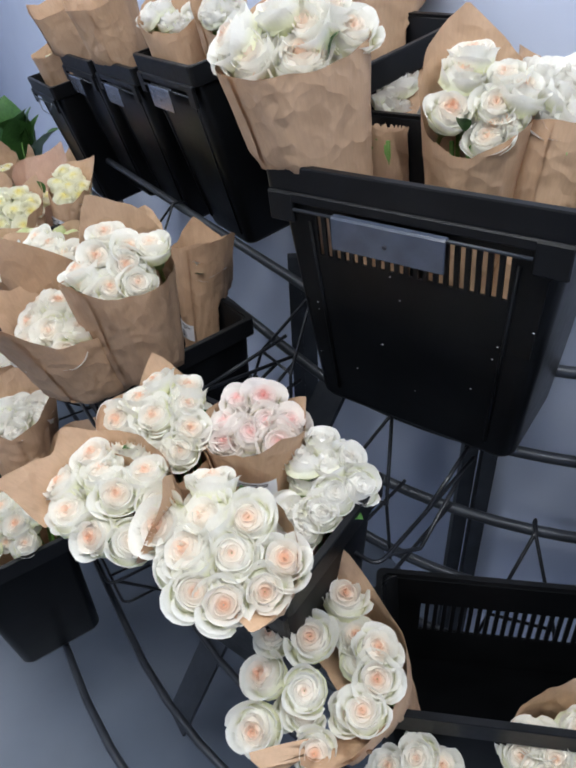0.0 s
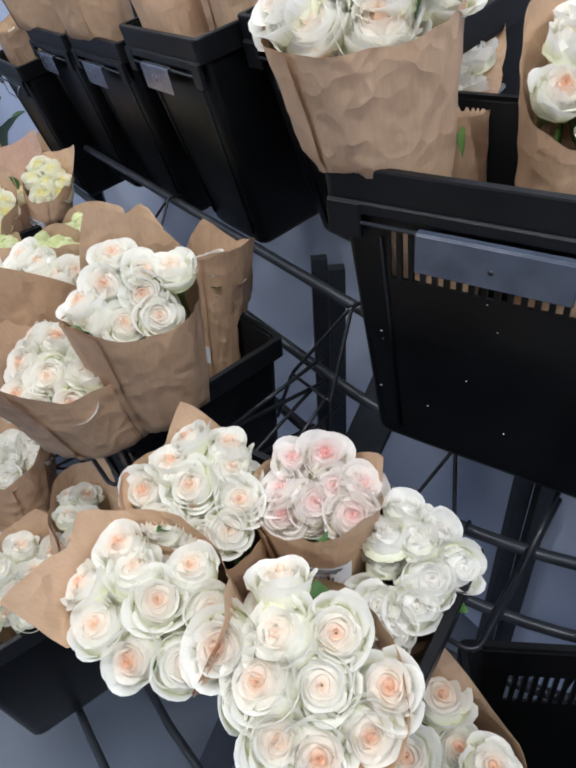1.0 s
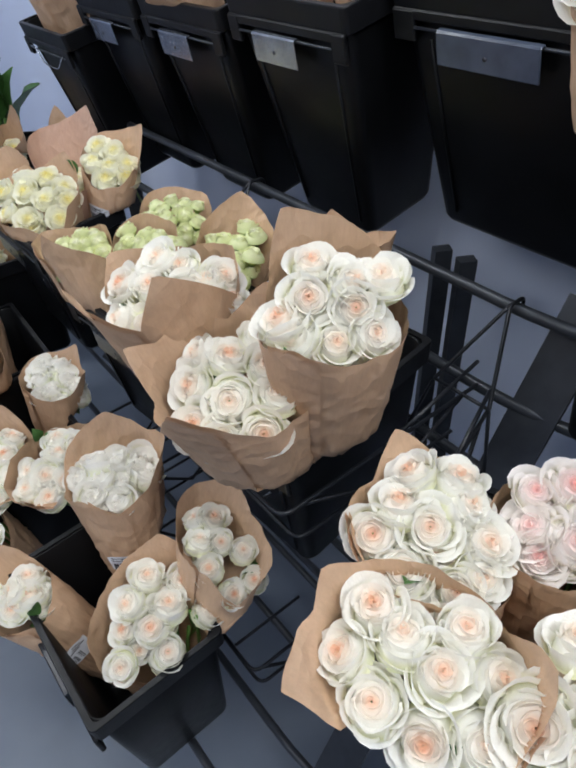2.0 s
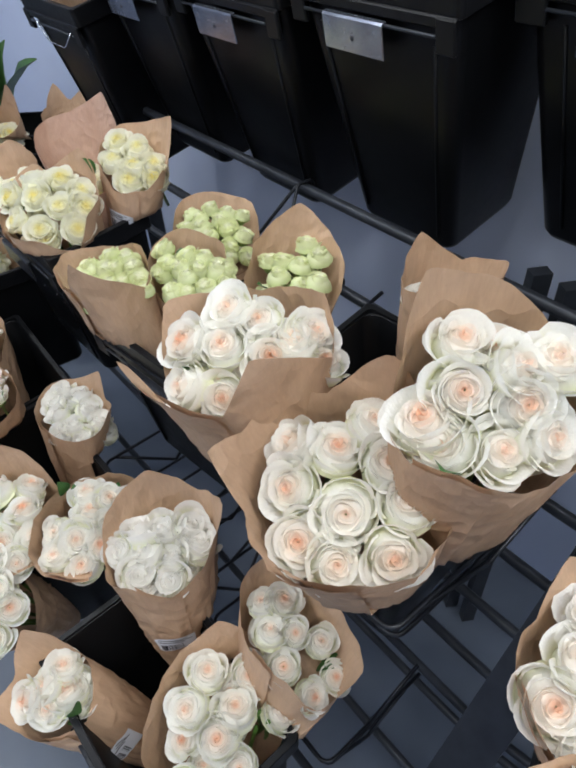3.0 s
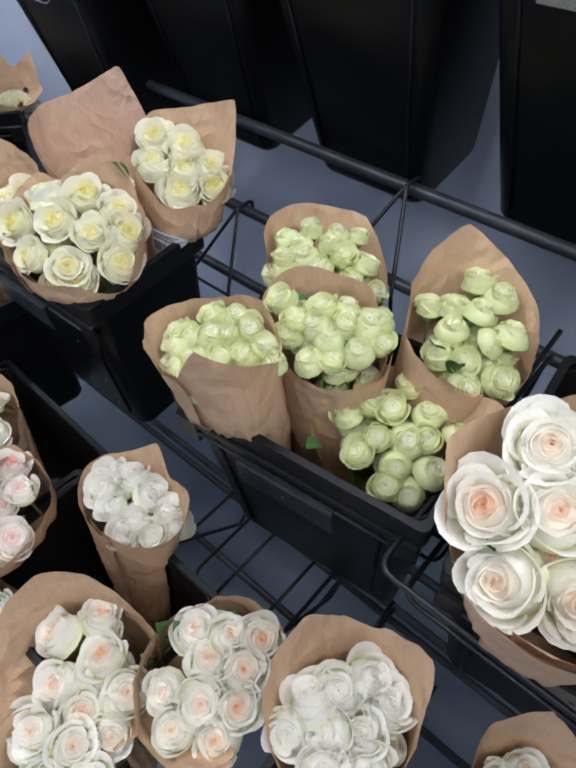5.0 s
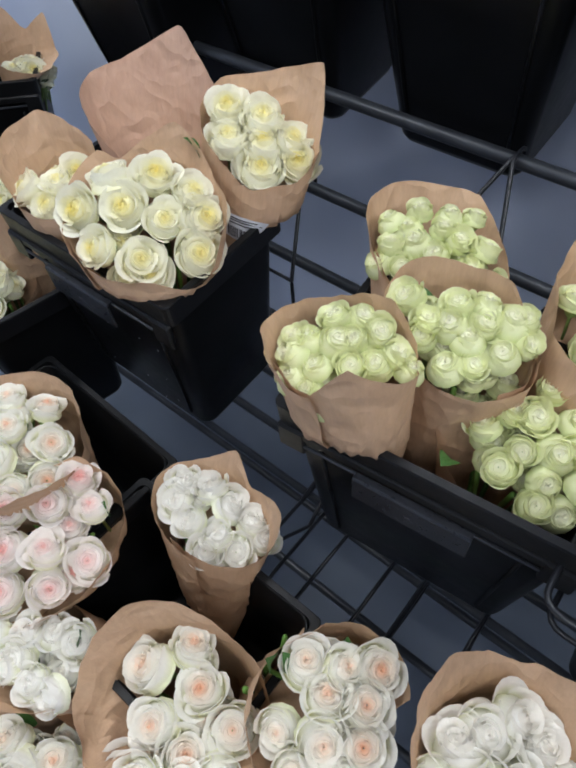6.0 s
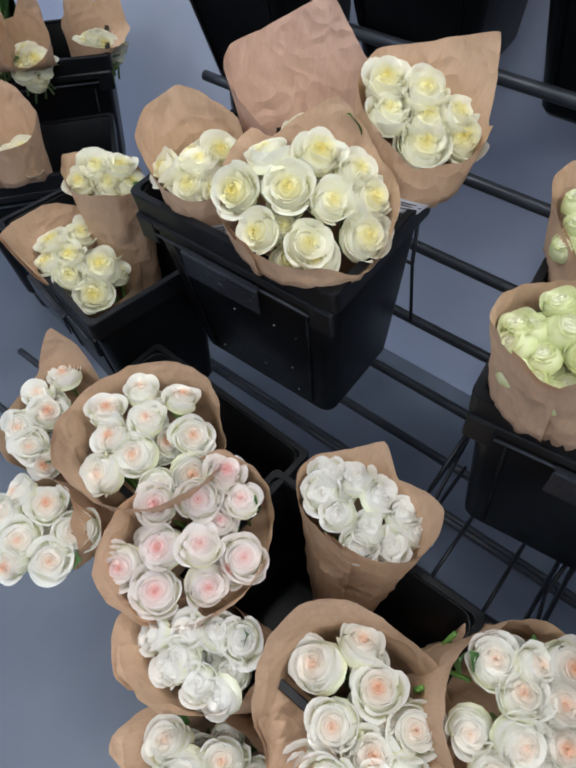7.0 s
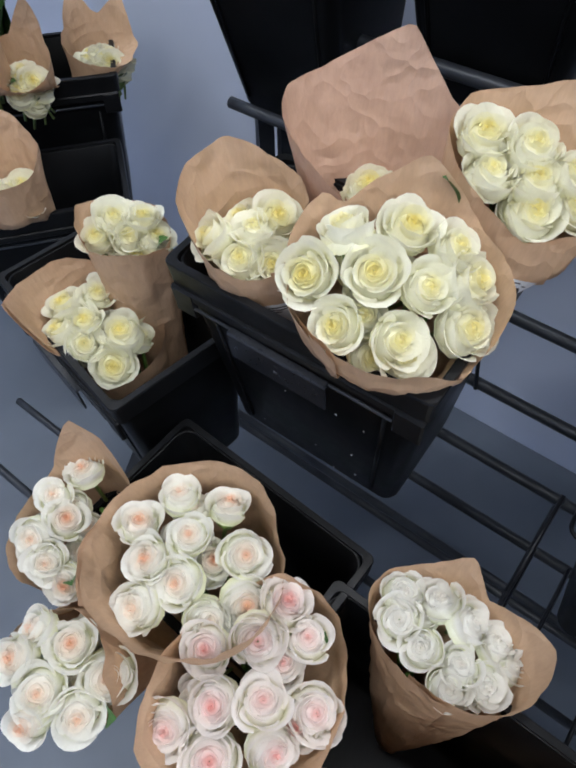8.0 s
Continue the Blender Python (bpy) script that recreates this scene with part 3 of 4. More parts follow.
    me = bpy.data.meshes.new("wrap")
    me.from_pydata(verts, [], faces)
    for p in me.polygons:
        p.use_smooth = True
    me.materials.append(mat)
    return me


def sticker(parent, wrap, L, angle, k, w=0.056, h=0.036):
    """A printed label lying on the wrap at the height fraction k."""
    co = np.array([v.co[:] for v in wrap.vertices])
    ang, rad = np.arctan2(co[:, 1], co[:, 0]), np.hypot(co[:, 0], co[:, 1])
    def reach(t, z):
        near = (np.abs((ang - t + math.pi) % (2 * math.pi) - math.pi) < 0.14) & (np.abs(co[:, 2] - z) < 0.014)
        return float(rad[near].max()) if near.any() else 0.05
    a0 = radians(angle)
    mid = reach(a0, L * k)
    cols, rows = 9, 5
    def sheet(x0, x1, y0, y1, lift, rows=2, cols=2):
        vv, ff = [], []
        for c in range(cols):
            x = x0 + (x1 - x0) * c / (cols - 1)
            for q in range(rows):
                y = y0 + (y1 - y0) * q / (rows - 1)
                t, z = a0 + x / mid, L * k + y
                lo, hi = reach(t, L * k - h / 2), reach(t, L * k + h / 2)
                r = lo + (hi - lo) * (y / h + 0.5) + lift
                vv.append((r * math.cos(t), r * math.sin(t), z))
        for c in range(cols - 1):
            for q in range(rows - 1):
                i = c * rows + q
                ff.append((i, i + rows, i + rows + 1, i + 1))
        return vv, ff
    v, f = sheet(-w / 2, w / 2, -h / 2, h / 2, 0.0015, 3, 9)
    s = part("label", mesh_from("label", v, f, STICKER), parent, "white printed price label")
    bars = [sheet(-w * 0.42, w * e, h * y, h * (y + 0.045), 0.0024, 2, 5) for y, e in ((0.36, 0.3), (0.26, 0.4), (0.16, 0.2))]
    x = -w * 0.40
    rnd = random.Random(int(angle))
    while x < w * 0.12:
        b = rnd.choice((0.0007, 0.0012, 0.0018))
        bars.append(sheet(x, x + b, -h * 0.4, h * 0.02, 0.0024))
        x += b + rnd.choice((0.0008, 0.0014))
    v, f = joined(bars)
    part("print", mesh_from("print", v, f, INK), s)


WORDS = {"white": "white roses with peach hearts", "blush": "pale pink-hearted white roses", "pale": "pure white half-open roses", "cream": "cream-yellow roses", "green": "green-white spray roses"}


def bouquet(key, head, foot, mouth, kind, roses, cant=(0.0, 0.0), tips=None, rose=0.0345, fill=7, back=0.05, front=-0.06, over=0.12, seed=1, mat=None, label=None, leaves=1, extra="", r_low=0.025, dome=0.30, stickers=(), collar=0.004, rim=()):
    """Heads gathered round head, stems running down to foot in the bucket key; mouth: the wrap's half width and depth; roses: places across the mouth."""
    mat = mat or KRAFT
    rnd = random.Random(seed)
    hd, ft = Vector(head), Vector(foot)
    L = (hd - ft).length
    axis = (hd - ft).normalized()
    inward = Vector((-N.x, -N.y, 0))
    y = (inward - axis * inward.dot(axis)).normalized()
    x = y.cross(axis)
    m_world = Matrix.Translation(ft) @ Matrix((x, y, axis)).transposed().to_4x4()
    e = thing("rose_bouquet", m_world, label or f"{WORDS[kind]} wrapped in brown kraft paper{extra}", "bouquet", "wrapped rose bouquets")
    if tips is None:
        tips = [(rnd.uniform(60, 120), rnd.uniform(0.02, 0.045), 40), (rnd.uniform(150, 400), rnd.uniform(0.01, 0.03), 30)]
    mx, my = mouth
    R = max(mx, my)
    lm = L - collar
    wrap = part("paper_wrap", wrap_mesh(lm, r_low, mx, my, cant, tips, back, front, seed, over, mat, STANDS.get(key), m_world, rim), e, "brown kraft paper cone with creases")
    if isinstance(roses, int):
        n, roses = roses, []
        for i in range(n):
            rr = 0.72 * math.sqrt((i + 0.45) / n)
            a = i * 2.39996 + seed
            roses.append((rr * (mx - 0.006) * math.cos(a), rr * (my - 0.006) * math.sin(a)))
    heads = HEADS[kind]
    roses = list(roses)
    for k in range(fill):
        a, rr = rnd.uniform(0, 6.28), 0.62 * math.sqrt(rnd.random())
        a, b = rr * mx * math.cos(a), rr * my * math.sin(a)
        roses.append((a, b, cant[0] * a + cant[1] * b - 0.010 - 0.014 * rnd.random(), 0.85))
    for a, b, *c in roses:
        q = (a * a + b * b) / (R * R)
        lift = c[0] if c else dome * R * (0.35 - q) + rnd.uniform(-0.005, 0.005)
        sc = 0.94 * rose * rnd.uniform(0.9, 1.12) * (c[1] if len(c) > 1 else 1)
        lean = Vector((a * 0.6 - cant[0] * R * 0.8, b * 0.6 - cant[1] * R * 0.8, R * 1.15)).normalized()
        lean = (lean + Vector((rnd.uniform(-0.36, 0.36), rnd.uniform(-0.36, 0.36), 0))).normalized()
        m = Matrix.Translation((a, b, L + lift)) @ Vector((0, 0, 1)).rotation_difference(lean).to_matrix().to_4x4() @ pose(0, 0, 0, 0, 0, rnd.uniform(0, 360)) @ Matrix.Diagonal((sc, sc, sc, 1))
        h = part("rose", rnd.choice(heads), e, m=m)
        part("calyx", CALYX_MESH, h)
    for k in range(leaves):
        a = rnd.uniform(0, 6.28)
        rr = R * rnd.uniform(0.45, 0.9)
        ls = rnd.uniform(0.026, 0.036)
        part("leaf", rnd.choice(LEAVES), e, m=pose(rr * math.cos(a), rr * math.sin(a), L - 0.03, rnd.uniform(25, 60), 0, math.degrees(a) - 90 + rnd.uniform(-40, 40)) @ Matrix.Diagonal((ls, ls, ls, 1)))
    hold = STANDS.get(key)
    for k in range(6):
        a = k * 1.047
        path = []
        for j in range(9):
            h = j / 8
            r = 0.010 + (R * 0.45 - 0.010) * h ** 1.5
            p = Vector((r * math.cos(a), r * math.sin(a), -0.012 + (L - 0.04) * h))
            if hold:
                q = hold[0].inverted() @ m_world @ p
                W, D, H, taper = hold[1]
                if q.z < H + 0.03:
                    g = 1 - (1 - taper) * (1 - max(q.z, 0) / H)
                    q.x = max(-W / 2 * g + 0.022, min(W / 2 * g - 0.022, q.x))
                    q.y = max(-D / 2 * g + 0.022, min(D / 2 * g - 0.022, q.y))
                    q.z = max(q.z, 0.014)
                    p = m_world.inverted() @ hold[0] @ q
            path.append(p)
        v, f = sweep(path, 0.0032, 5)
        part("stem", mesh_from("stem", v, f, STEM), e)
    for ang, k in stickers:
        sticker(e, wrap.data, lm, ang, k)
    return e


# middle tier, near the curve
bouquet("midA", (-0.201, 0.686, 1.020), (-0.159, 0.689, 0.670), (0.081, 0.080), "white", [(-0.054, 0.022, 0.023), (-0.017, 0.053, 0.016), (-0.040, -0.010, 0.017), (0.007, 0.038, 0.008), (-0.039, -0.049, 0.004), (-0.003, -0.008, 0.008), (0.040, 0.024, -0.008), (0.003, -0.053, -0.010), (0.046, -0.028, -0.023), (0.054, -0.002, -0.021)], seed=1, leaves=2, cant=(-0.37, 0.19), rim=[(30, -0.033), (105, -0.03), (135, 0.018), (156, 0.054), (180, 0.009), (225, 0.024), (261, 0.006), (309, 0.006), (342, -0.051)])
bouquet("midA", (-0.247, 0.565, 0.997), (-0.164, 0.635, 0.665), (0.091, 0.078), "white", [(-0.064, 0.007, 0.015), (-0.057, -0.042, 0.014), (-0.030, 0.007, 0.015), (0.010, 0.008, 0.008), (0.044, 0.041, -0.011), (0.001, 0.050, 0.002), (-0.012, -0.050, 0.009), (0.034, -0.040, -0.002), (0.064, -0.006, -0.015)], seed=2, cant=(-0.23, -0.03), rim=[(42, 0.054), (72, -0.006), (165, 0.024), (183, 0.051), (198, 0.033), (243, 0.084), (261, 0.006), (279, 0.0), (340, -0.03)])
bouquet("midA", (-0.076, 0.668, 1.021), (-0.065, 0.678, 0.674), (0.072, 0.068), "blush", [(-0.044, 0.003, 0.010), (-0.022, 0.032, 0.014), (-0.025, -0.026, -0.003), (0.011, 0.015, 0.003), (-0.006, -0.041, -0.014), (0.010, -0.010, -0.004), (0.044, 0.014, -0.011), (0.029, 0.041, 0.000)], seed=3, stickers=[(328, 0.84)], cant=(-0.25, 0.27), rim=[(0, 0.03), (54, -0.003), (60, 0.039), (117, -0.009), (162, -0.003), (213, -0.003), (255, -0.012), (324, 0.012)])
bouquet("midA", (0.005, 0.593, 0.982), (-0.007, 0.616, 0.672), (0.068, 0.078), "pale", [(-0.041, 0.038, 0.022), (-0.030, 0.002, 0.016), (0.016, -0.048, -0.011), (0.031, 0.007, 0.005), (0.039, -0.050, -0.022), (0.039, -0.020, -0.007), (0.002, 0.050, 0.018), (0.041, 0.040, 0.006), (-0.007, 0.022, 0.017)], seed=4, leaves=3, cant=(-0.15, 0.32), rim=[(57, -0.003), (159, -0.024), (189, -0.003), (264, -0.015), (336, -0.063)])
bouquet("midA", (-0.108, 0.487, 0.997), (-0.070, 0.564, 0.665), (0.105, 0.082), "white", [(-0.072, 0.032, 0.009), (-0.028, 0.001, 0.014), (-0.000, 0.041, 0.008), (-0.056, -0.046, 0.007), (-0.009, -0.034, 0.009), (0.024, 0.006, 0.006), (0.056, 0.049, -0.011), (0.031, -0.049, -0.003), (0.072, 0.014, -0.014), (0.060, -0.029, -0.010)], seed=5, rose=0.041, cant=(-0.16, -0.0), rim=[(27, -0.006), (108, -0.008), (150, -0.03), (177, -0.045), (201, -0.05), (234, -0.04), (312, -0.009)])
bouquet("lowR", (-0.010, 0.434, 0.819), (0.143, 0.456, 0.460), (0.096, 0.123), "white", [(-0.040, 0.093, 0.008), (-0.066, -0.006, 0.025), (-0.025, 0.025, 0.018), (0.029, 0.077, -0.017), (-0.035, -0.047, 0.018), (0.015, -0.019, 0.008), (0.066, 0.016, -0.025), (-0.003, -0.093, -0.002), (0.059, -0.055, -0.025), (0.053, 0.052, -0.023)], seed=6, rose=0.0373, cant=(-0.39, -0.04), rim=[(48, -0.04), (63, -0.027), (99, 0.01), (114, 0.066), (138, 0.045), (200, 0.01), (243, 0.0), (267, 0.06), (300, 0.0), (336, -0.018)])
bouquet("lowR", (0.106, 0.353, 0.707), (0.158, 0.453, 0.460), (0.059, 0.068), "white", [(-0.031, -0.014, 0.001), (-0.018, 0.021, 0.001), (0.004, 0.040, -0.003), (0.009, -0.008, 0.003), (0.031, 0.018, -0.002), (-0.006, -0.040, 0.000)], seed=7, cant=(-0.03, -0.03))
bouquet("lowR", (0.285, 0.376, 0.722), (0.285, 0.433, 0.460), (0.056, 0.064), "white", [(-0.029, -0.009, 0.000), (-0.023, -0.037, -0.009), (0.001, -0.007, 0.002), (0.011, -0.032, -0.006), (-0.003, 0.037, 0.009), (0.029, 0.003, 0.002)], seed=8, cant=(0.01, 0.2))
bouquet("mid2", (-0.270, 0.862, 1.176), (-0.266, 0.972, 0.662), (0.076, 0.082), "white", [(-0.047, 0.008, 0.019), (-0.019, -0.019, 0.005), (-0.002, 0.025, 0.013), (0.011, 0.053, 0.012), (-0.026, -0.051, -0.011), (0.019, 0.010, 0.001), (0.029, -0.024, -0.018), (0.047, 0.011, -0.014), (-0.004, -0.053, -0.019)], seed=9, rose=0.036, cant=(-0.34, 0.35), rim=[(15, -0.012), (75, -0.024), (105, 0.012), (135, 0.039), (177, 0.069), (219, -0.036), (291, 0.012), (330, -0.006)])
bouquet("mid2", (-0.383, 0.869, 1.076), (-0.307, 0.950, 0.657), (0.091, 0.085), "white", [(-0.026, 0.060, 0.013), (-0.066, -0.004, 0.007), (-0.030, 0.018, 0.014), (0.012, 0.041, 0.011), (-0.038, -0.036, 0.002), (0.046, 0.027, 0.002), (0.016, -0.017, 0.004), (0.001, -0.060, -0.009), (0.036, -0.051, -0.014), (0.066, -0.013, -0.012)], seed=10, fill=3, leaves=2, rose=0.0345, cant=(-0.13, 0.17), rim=[(24, 0.003), (57, -0.018), (96, 0.051), (111, 0.069), (147, 0.015), (201, 0.04), (222, 0.075), (240, 0.009), (276, 0.03), (306, 0.11), (348, 0.024)])
bouquet("mid2", (-0.192, 1.163, 1.050), (-0.216, 1.140, 0.672), (0.055, 0.055), "pale", 8, seed=11, stickers=[(275, 0.62)], rim=[(39, 0.06), (114, 0.024), (168, 0.063), (213, 0.021), (279, 0.03), (321, 0.048)])
bouquet("mid2", (-0.456, 1.027, 1.112), (-0.365, 1.061, 0.657), (0.085, 0.092), "white", [(-0.043, 0.021, 0.022), (-0.009, 0.033, 0.015), (0.033, 0.065, -0.005), (-0.058, -0.034, 0.009), (-0.019, -0.012, 0.010), (0.025, 0.014, -0.002), (-0.028, -0.065, -0.012), (0.015, -0.045, -0.017), (0.058, 0.053, -0.022), (0.028, 0.042, -0.001)], seed=12, rose=0.0337, cant=(-0.41, 0.23), rim=[(42, -0.012), (78, 0.021), (129, 0.003), (195, 0.039), (246, -0.036), (252, 0.075), (312, 0.021), (339, 0.099)])
# spray roses
bouquet("green", (-0.640, 1.351, 1.017), (-0.589, 1.355, 0.641), (0.067, 0.057), "green", [(-0.039, -0.002, 0.010), (-0.048, -0.025, 0.002), (-0.031, 0.026, 0.016), (-0.008, 0.041, 0.014), (0.013, 0.037, 0.008), (0.009, -0.004, -0.000), (-0.020, -0.021, 0.000), (-0.015, -0.041, -0.011), (-0.014, 0.009, 0.010), (0.025, 0.011, -0.002), (0.035, 0.032, -0.002), (0.004, -0.041, -0.016), (0.051, 0.030, -0.011), (-0.051, -0.008, 0.008), (-0.037, -0.040, -0.007), (-0.003, 0.017, 0.009)], seed=13, fill=18, rose=0.0195, extra=', in a low bunch', cant=(-0.26, 0.32), rim=[(27, -0.006), (78, 0.03), (135, 0.015), (168, 0.021), (198, 0.033), (243, 0.039), (276, 0.018), (312, 0.078)])
bouquet("green", (-0.475, 1.477, 1.004), (-0.517, 1.420, 0.649), (0.082, 0.063), "green", [(-0.066, -0.008, 0.015), (-0.043, 0.016, 0.026), (-0.012, 0.031, 0.026), (0.010, 0.047, 0.024), (-0.049, -0.028, -0.001), (-0.028, -0.015, 0.005), (-0.002, -0.015, -0.003), (0.012, 0.014, 0.009), (0.039, 0.030, 0.002), (-0.024, -0.040, -0.017), (0.003, -0.030, -0.018), (0.028, -0.016, -0.020), (0.037, 0.002, -0.012), (0.066, 0.018, -0.026), (-0.053, -0.047, -0.019), (-0.009, 0.013, 0.017), (-0.042, -0.007, 0.014), (0.046, -0.005, -0.025)], seed=14, fill=18, rose=0.0195, tips=[(40, 0.02, 40)], back=0, front=-0.03, dome=0.5, cant=(-0.39, 0.45))
bouquet("green", (-0.522, 1.352, 1.018), (-0.502, 1.353, 0.648), (0.076, 0.056), "green", [(-0.059, -0.007, 0.012), (-0.028, -0.016, 0.006), (-0.012, 0.011, 0.014), (0.017, 0.011, 0.006), (0.035, 0.031, 0.004), (0.012, -0.010, -0.000), (-0.025, -0.032, -0.002), (0.007, -0.039, -0.014), (0.028, -0.024, -0.014), (0.043, -0.001, -0.010), (0.059, 0.024, -0.011), (0.010, 0.028, 0.013), (-0.009, -0.009, 0.006), (0.043, 0.039, 0.001)], seed=15, fill=18, rose=0.0213, tips=[(20, 0.02, 40)], back=0, front=-0.02, cant=(-0.25, 0.32))
bouquet("green", (-0.480, 1.267, 0.936), (-0.477, 1.285, 0.647), (0.089, 0.071), "green", [(-0.072, -0.004, 0.009), (-0.042, 0.024, 0.021), (-0.003, 0.045, 0.024), (-0.038, -0.022, 0.008), (0.000, 0.010, 0.018), (0.006, -0.026, 0.005), (0.032, 0.032, 0.016), (0.034, -0.008, 0.007), (0.072, 0.040, 0.003), (0.040, -0.035, -0.007), (0.072, -0.009, -0.009), (0.065, -0.045, -0.024), (-0.003, -0.048, -0.005), (-0.021, 0.004, 0.018), (0.034, 0.053, 0.017), (0.049, 0.007, 0.006), (0.042, -0.053, -0.019)], seed=16, fill=18, rose=0.0218, stickers=[(275, 0.82)], cant=(-0.1, 0.3), rim=[(6, 0.093), (30, 0.066), (63, 0.012), (127, 0.011), (192, -0.018), (222, -0.027), (255, -0.048), (303, -0.042), (342, -0.081), (348, -0.015), (357, 0.045)])
bouquet("green", (-0.370, 1.303, 1.008), (-0.443, 1.287, 0.649), (0.073, 0.065), "green", [(-0.055, -0.004, 0.007), (-0.034, 0.004, 0.015), (-0.031, 0.047, 0.034), (-0.000, 0.042, 0.032), (-0.006, 0.015, 0.021), (0.027, -0.003, 0.006), (0.013, -0.034, -0.015), (-0.015, -0.040, -0.018), (0.055, -0.023, -0.019), (0.031, -0.047, -0.034), (0.035, 0.016, 0.015), (-0.020, -0.015, 0.004)], seed=17, fill=18, rose=0.0223, leaves=6, cant=(-0.13, 0.45), rim=[(54, 0.027), (105, 0.06), (141, 0.084), (180, 0.039), (195, 0.024), (225, -0.009), (258, -0.021), (300, -0.03), (354, -0.036)])
# cream roses
bouquet("yellow", (-0.776, 1.648, 1.001), (-0.758, 1.678, 0.653), (0.100, 0.089), "cream", [(-0.066, 0.011, 0.027), (-0.017, 0.046, 0.027), (-0.019, -0.010, 0.014), (0.026, 0.061, 0.012), (-0.072, -0.042, 0.005), (0.026, 0.011, 0.004), (0.054, 0.049, -0.005), (-0.024, -0.061, -0.015), (0.029, -0.037, -0.020), (0.072, 0.016, -0.027)], seed=18, cant=(-0.37, 0.36), rim=[(0, -0.051), (18, 0.009), (45, 0.012), (81, 0.027), (108, 0.06), (153, 0.015), (162, 0.033), (234, -0.012), (279, -0.009), (321, -0.012)])
bouquet("yellow", (-0.615, 1.703, 1.041), (-0.681, 1.692, 0.659), (0.081, 0.051), "cream", [(-0.053, -0.001, 0.020), (-0.008, 0.015, 0.021), (-0.028, -0.024, -0.001), (0.011, -0.004, 0.001), (0.035, 0.024, 0.007), (0.024, -0.021, -0.021), (0.053, 0.014, -0.012)], seed=19, stickers=[(300, 0.76)], cant=(-0.36, 0.45), rim=[(9, 0.018), (21, 0.009), (57, 0.093), (165, 0.042), (183, 0.024), (231, -0.006), (306, -0.036), (348, -0.021)])
bouquet("yellow", (-0.868, 1.787, 0.977), (-0.828, 1.782, 0.653), (0.060, 0.053), "cream", [(-0.035, -0.028, 0.008), (0.002, 0.004, 0.011), (0.014, 0.028, 0.012), (0.005, -0.028, -0.004), (0.035, -0.013, -0.012)], seed=20, stickers=[(318, 0.82)], rose=0.0312, cant=(-0.25, 0.22), rim=[(48, 0.036), (102, 0.06), (141, 0.075), (177, 0.066), (231, 0.054), (237, 0.021), (300, 0.0), (336, 0.0)])
bouquet("yellow", (-0.720, 1.780, 0.980), (-0.734, 1.770, 0.659), (0.095, 0.060), "cream", 3, seed=44, mat=KRAFT_PINK, extra=', its sheet standing tall', rim=[(78, 0.096), (117, 0.15), (162, 0.102), (201, 0.09), (319, -0.012)])
bouquet("farN", (-1.048, 1.941, 0.768), (-1.027, 1.948, 0.469), (0.077, 0.080), "cream", [(-0.022, 0.018, 0.025), (-0.007, 0.052, 0.020), (-0.050, -0.022, 0.023), (-0.009, -0.022, 0.014), (0.034, -0.002, -0.001), (0.008, -0.045, -0.001), (0.050, -0.040, -0.025), (-0.033, -0.052, 0.010)], seed=21, cant=(-0.44, 0.11), rim=[(45, -0.048), (111, 0.012), (177, 0.057), (240, 0.084), (261, -0.003), (300, -0.057), (339, -0.048)])
bouquet("farN", (-0.985, 1.992, 0.863), (-0.978, 1.996, 0.472), (0.056, 0.057), "cream", [(-0.024, 0.004, 0.011), (0.002, 0.030, 0.006), (-0.028, -0.030, -0.001), (0.004, -0.001, -0.003), (0.028, 0.025, -0.011)], seed=22, cant=(-0.35, 0.19), rim=[(39, -0.018), (93, 0.009), (148, 0.01), (204, 0.039), (243, 0.021), (324, 0.015)])
bouquet("farF", (-1.072, 2.518, 0.835), (-1.059, 2.627, 0.505), (0.050, 0.050), "cream", 5, seed=23, tips=[(60, 0.1, 40)], back=0.17, front=0.10)
bouquet("farF", (-0.921, 2.638, 0.795), (-0.963, 2.649, 0.505), (0.070, 0.060), "cream", 7, seed=24, tips=[(60, 0.08, 40), (120, 0.08, 30)], back=0.17, front=0.08)
bouquet("farF", (-1.147, 2.538, 0.865), (-1.116, 2.635, 0.505), (0.060, 0.050), "cream", 5, seed=46, tips=[(120, 0.08, 40)], back=0.17, front=0.10)
bouquet("farE", (-1.150, 2.330, 0.740), (-1.138, 2.369, 0.400), (0.060, 0.060), "cream", 5, seed=47, tips=[(90, 0.05, 60)], back=0.25, front=0.2)
# lowest tier
bouquet("low2", (-0.790, 1.408, 0.695), (-0.824, 1.379, 0.358), (0.089, 0.058), "pale", [(-0.065, 0.014, 0.012), (-0.031, 0.030, 0.016), (0.011, 0.031, 0.010), (-0.021, -0.023, -0.000), (0.020, -0.011, -0.003), (0.042, 0.034, -0.000), (0.022, -0.034, -0.015), (0.052, -0.009, -0.016), (0.065, 0.032, -0.012), (-0.055, -0.013, 0.004)], seed=25, rose=0.03, fill=3, cant=(-0.2, 0.24), rim=[(3, 0.021), (21, 0.054), (78, 0.018), (105, 0.063), (150, 0.027), (213, 0.006), (276, 0.015), (327, 0.006)])
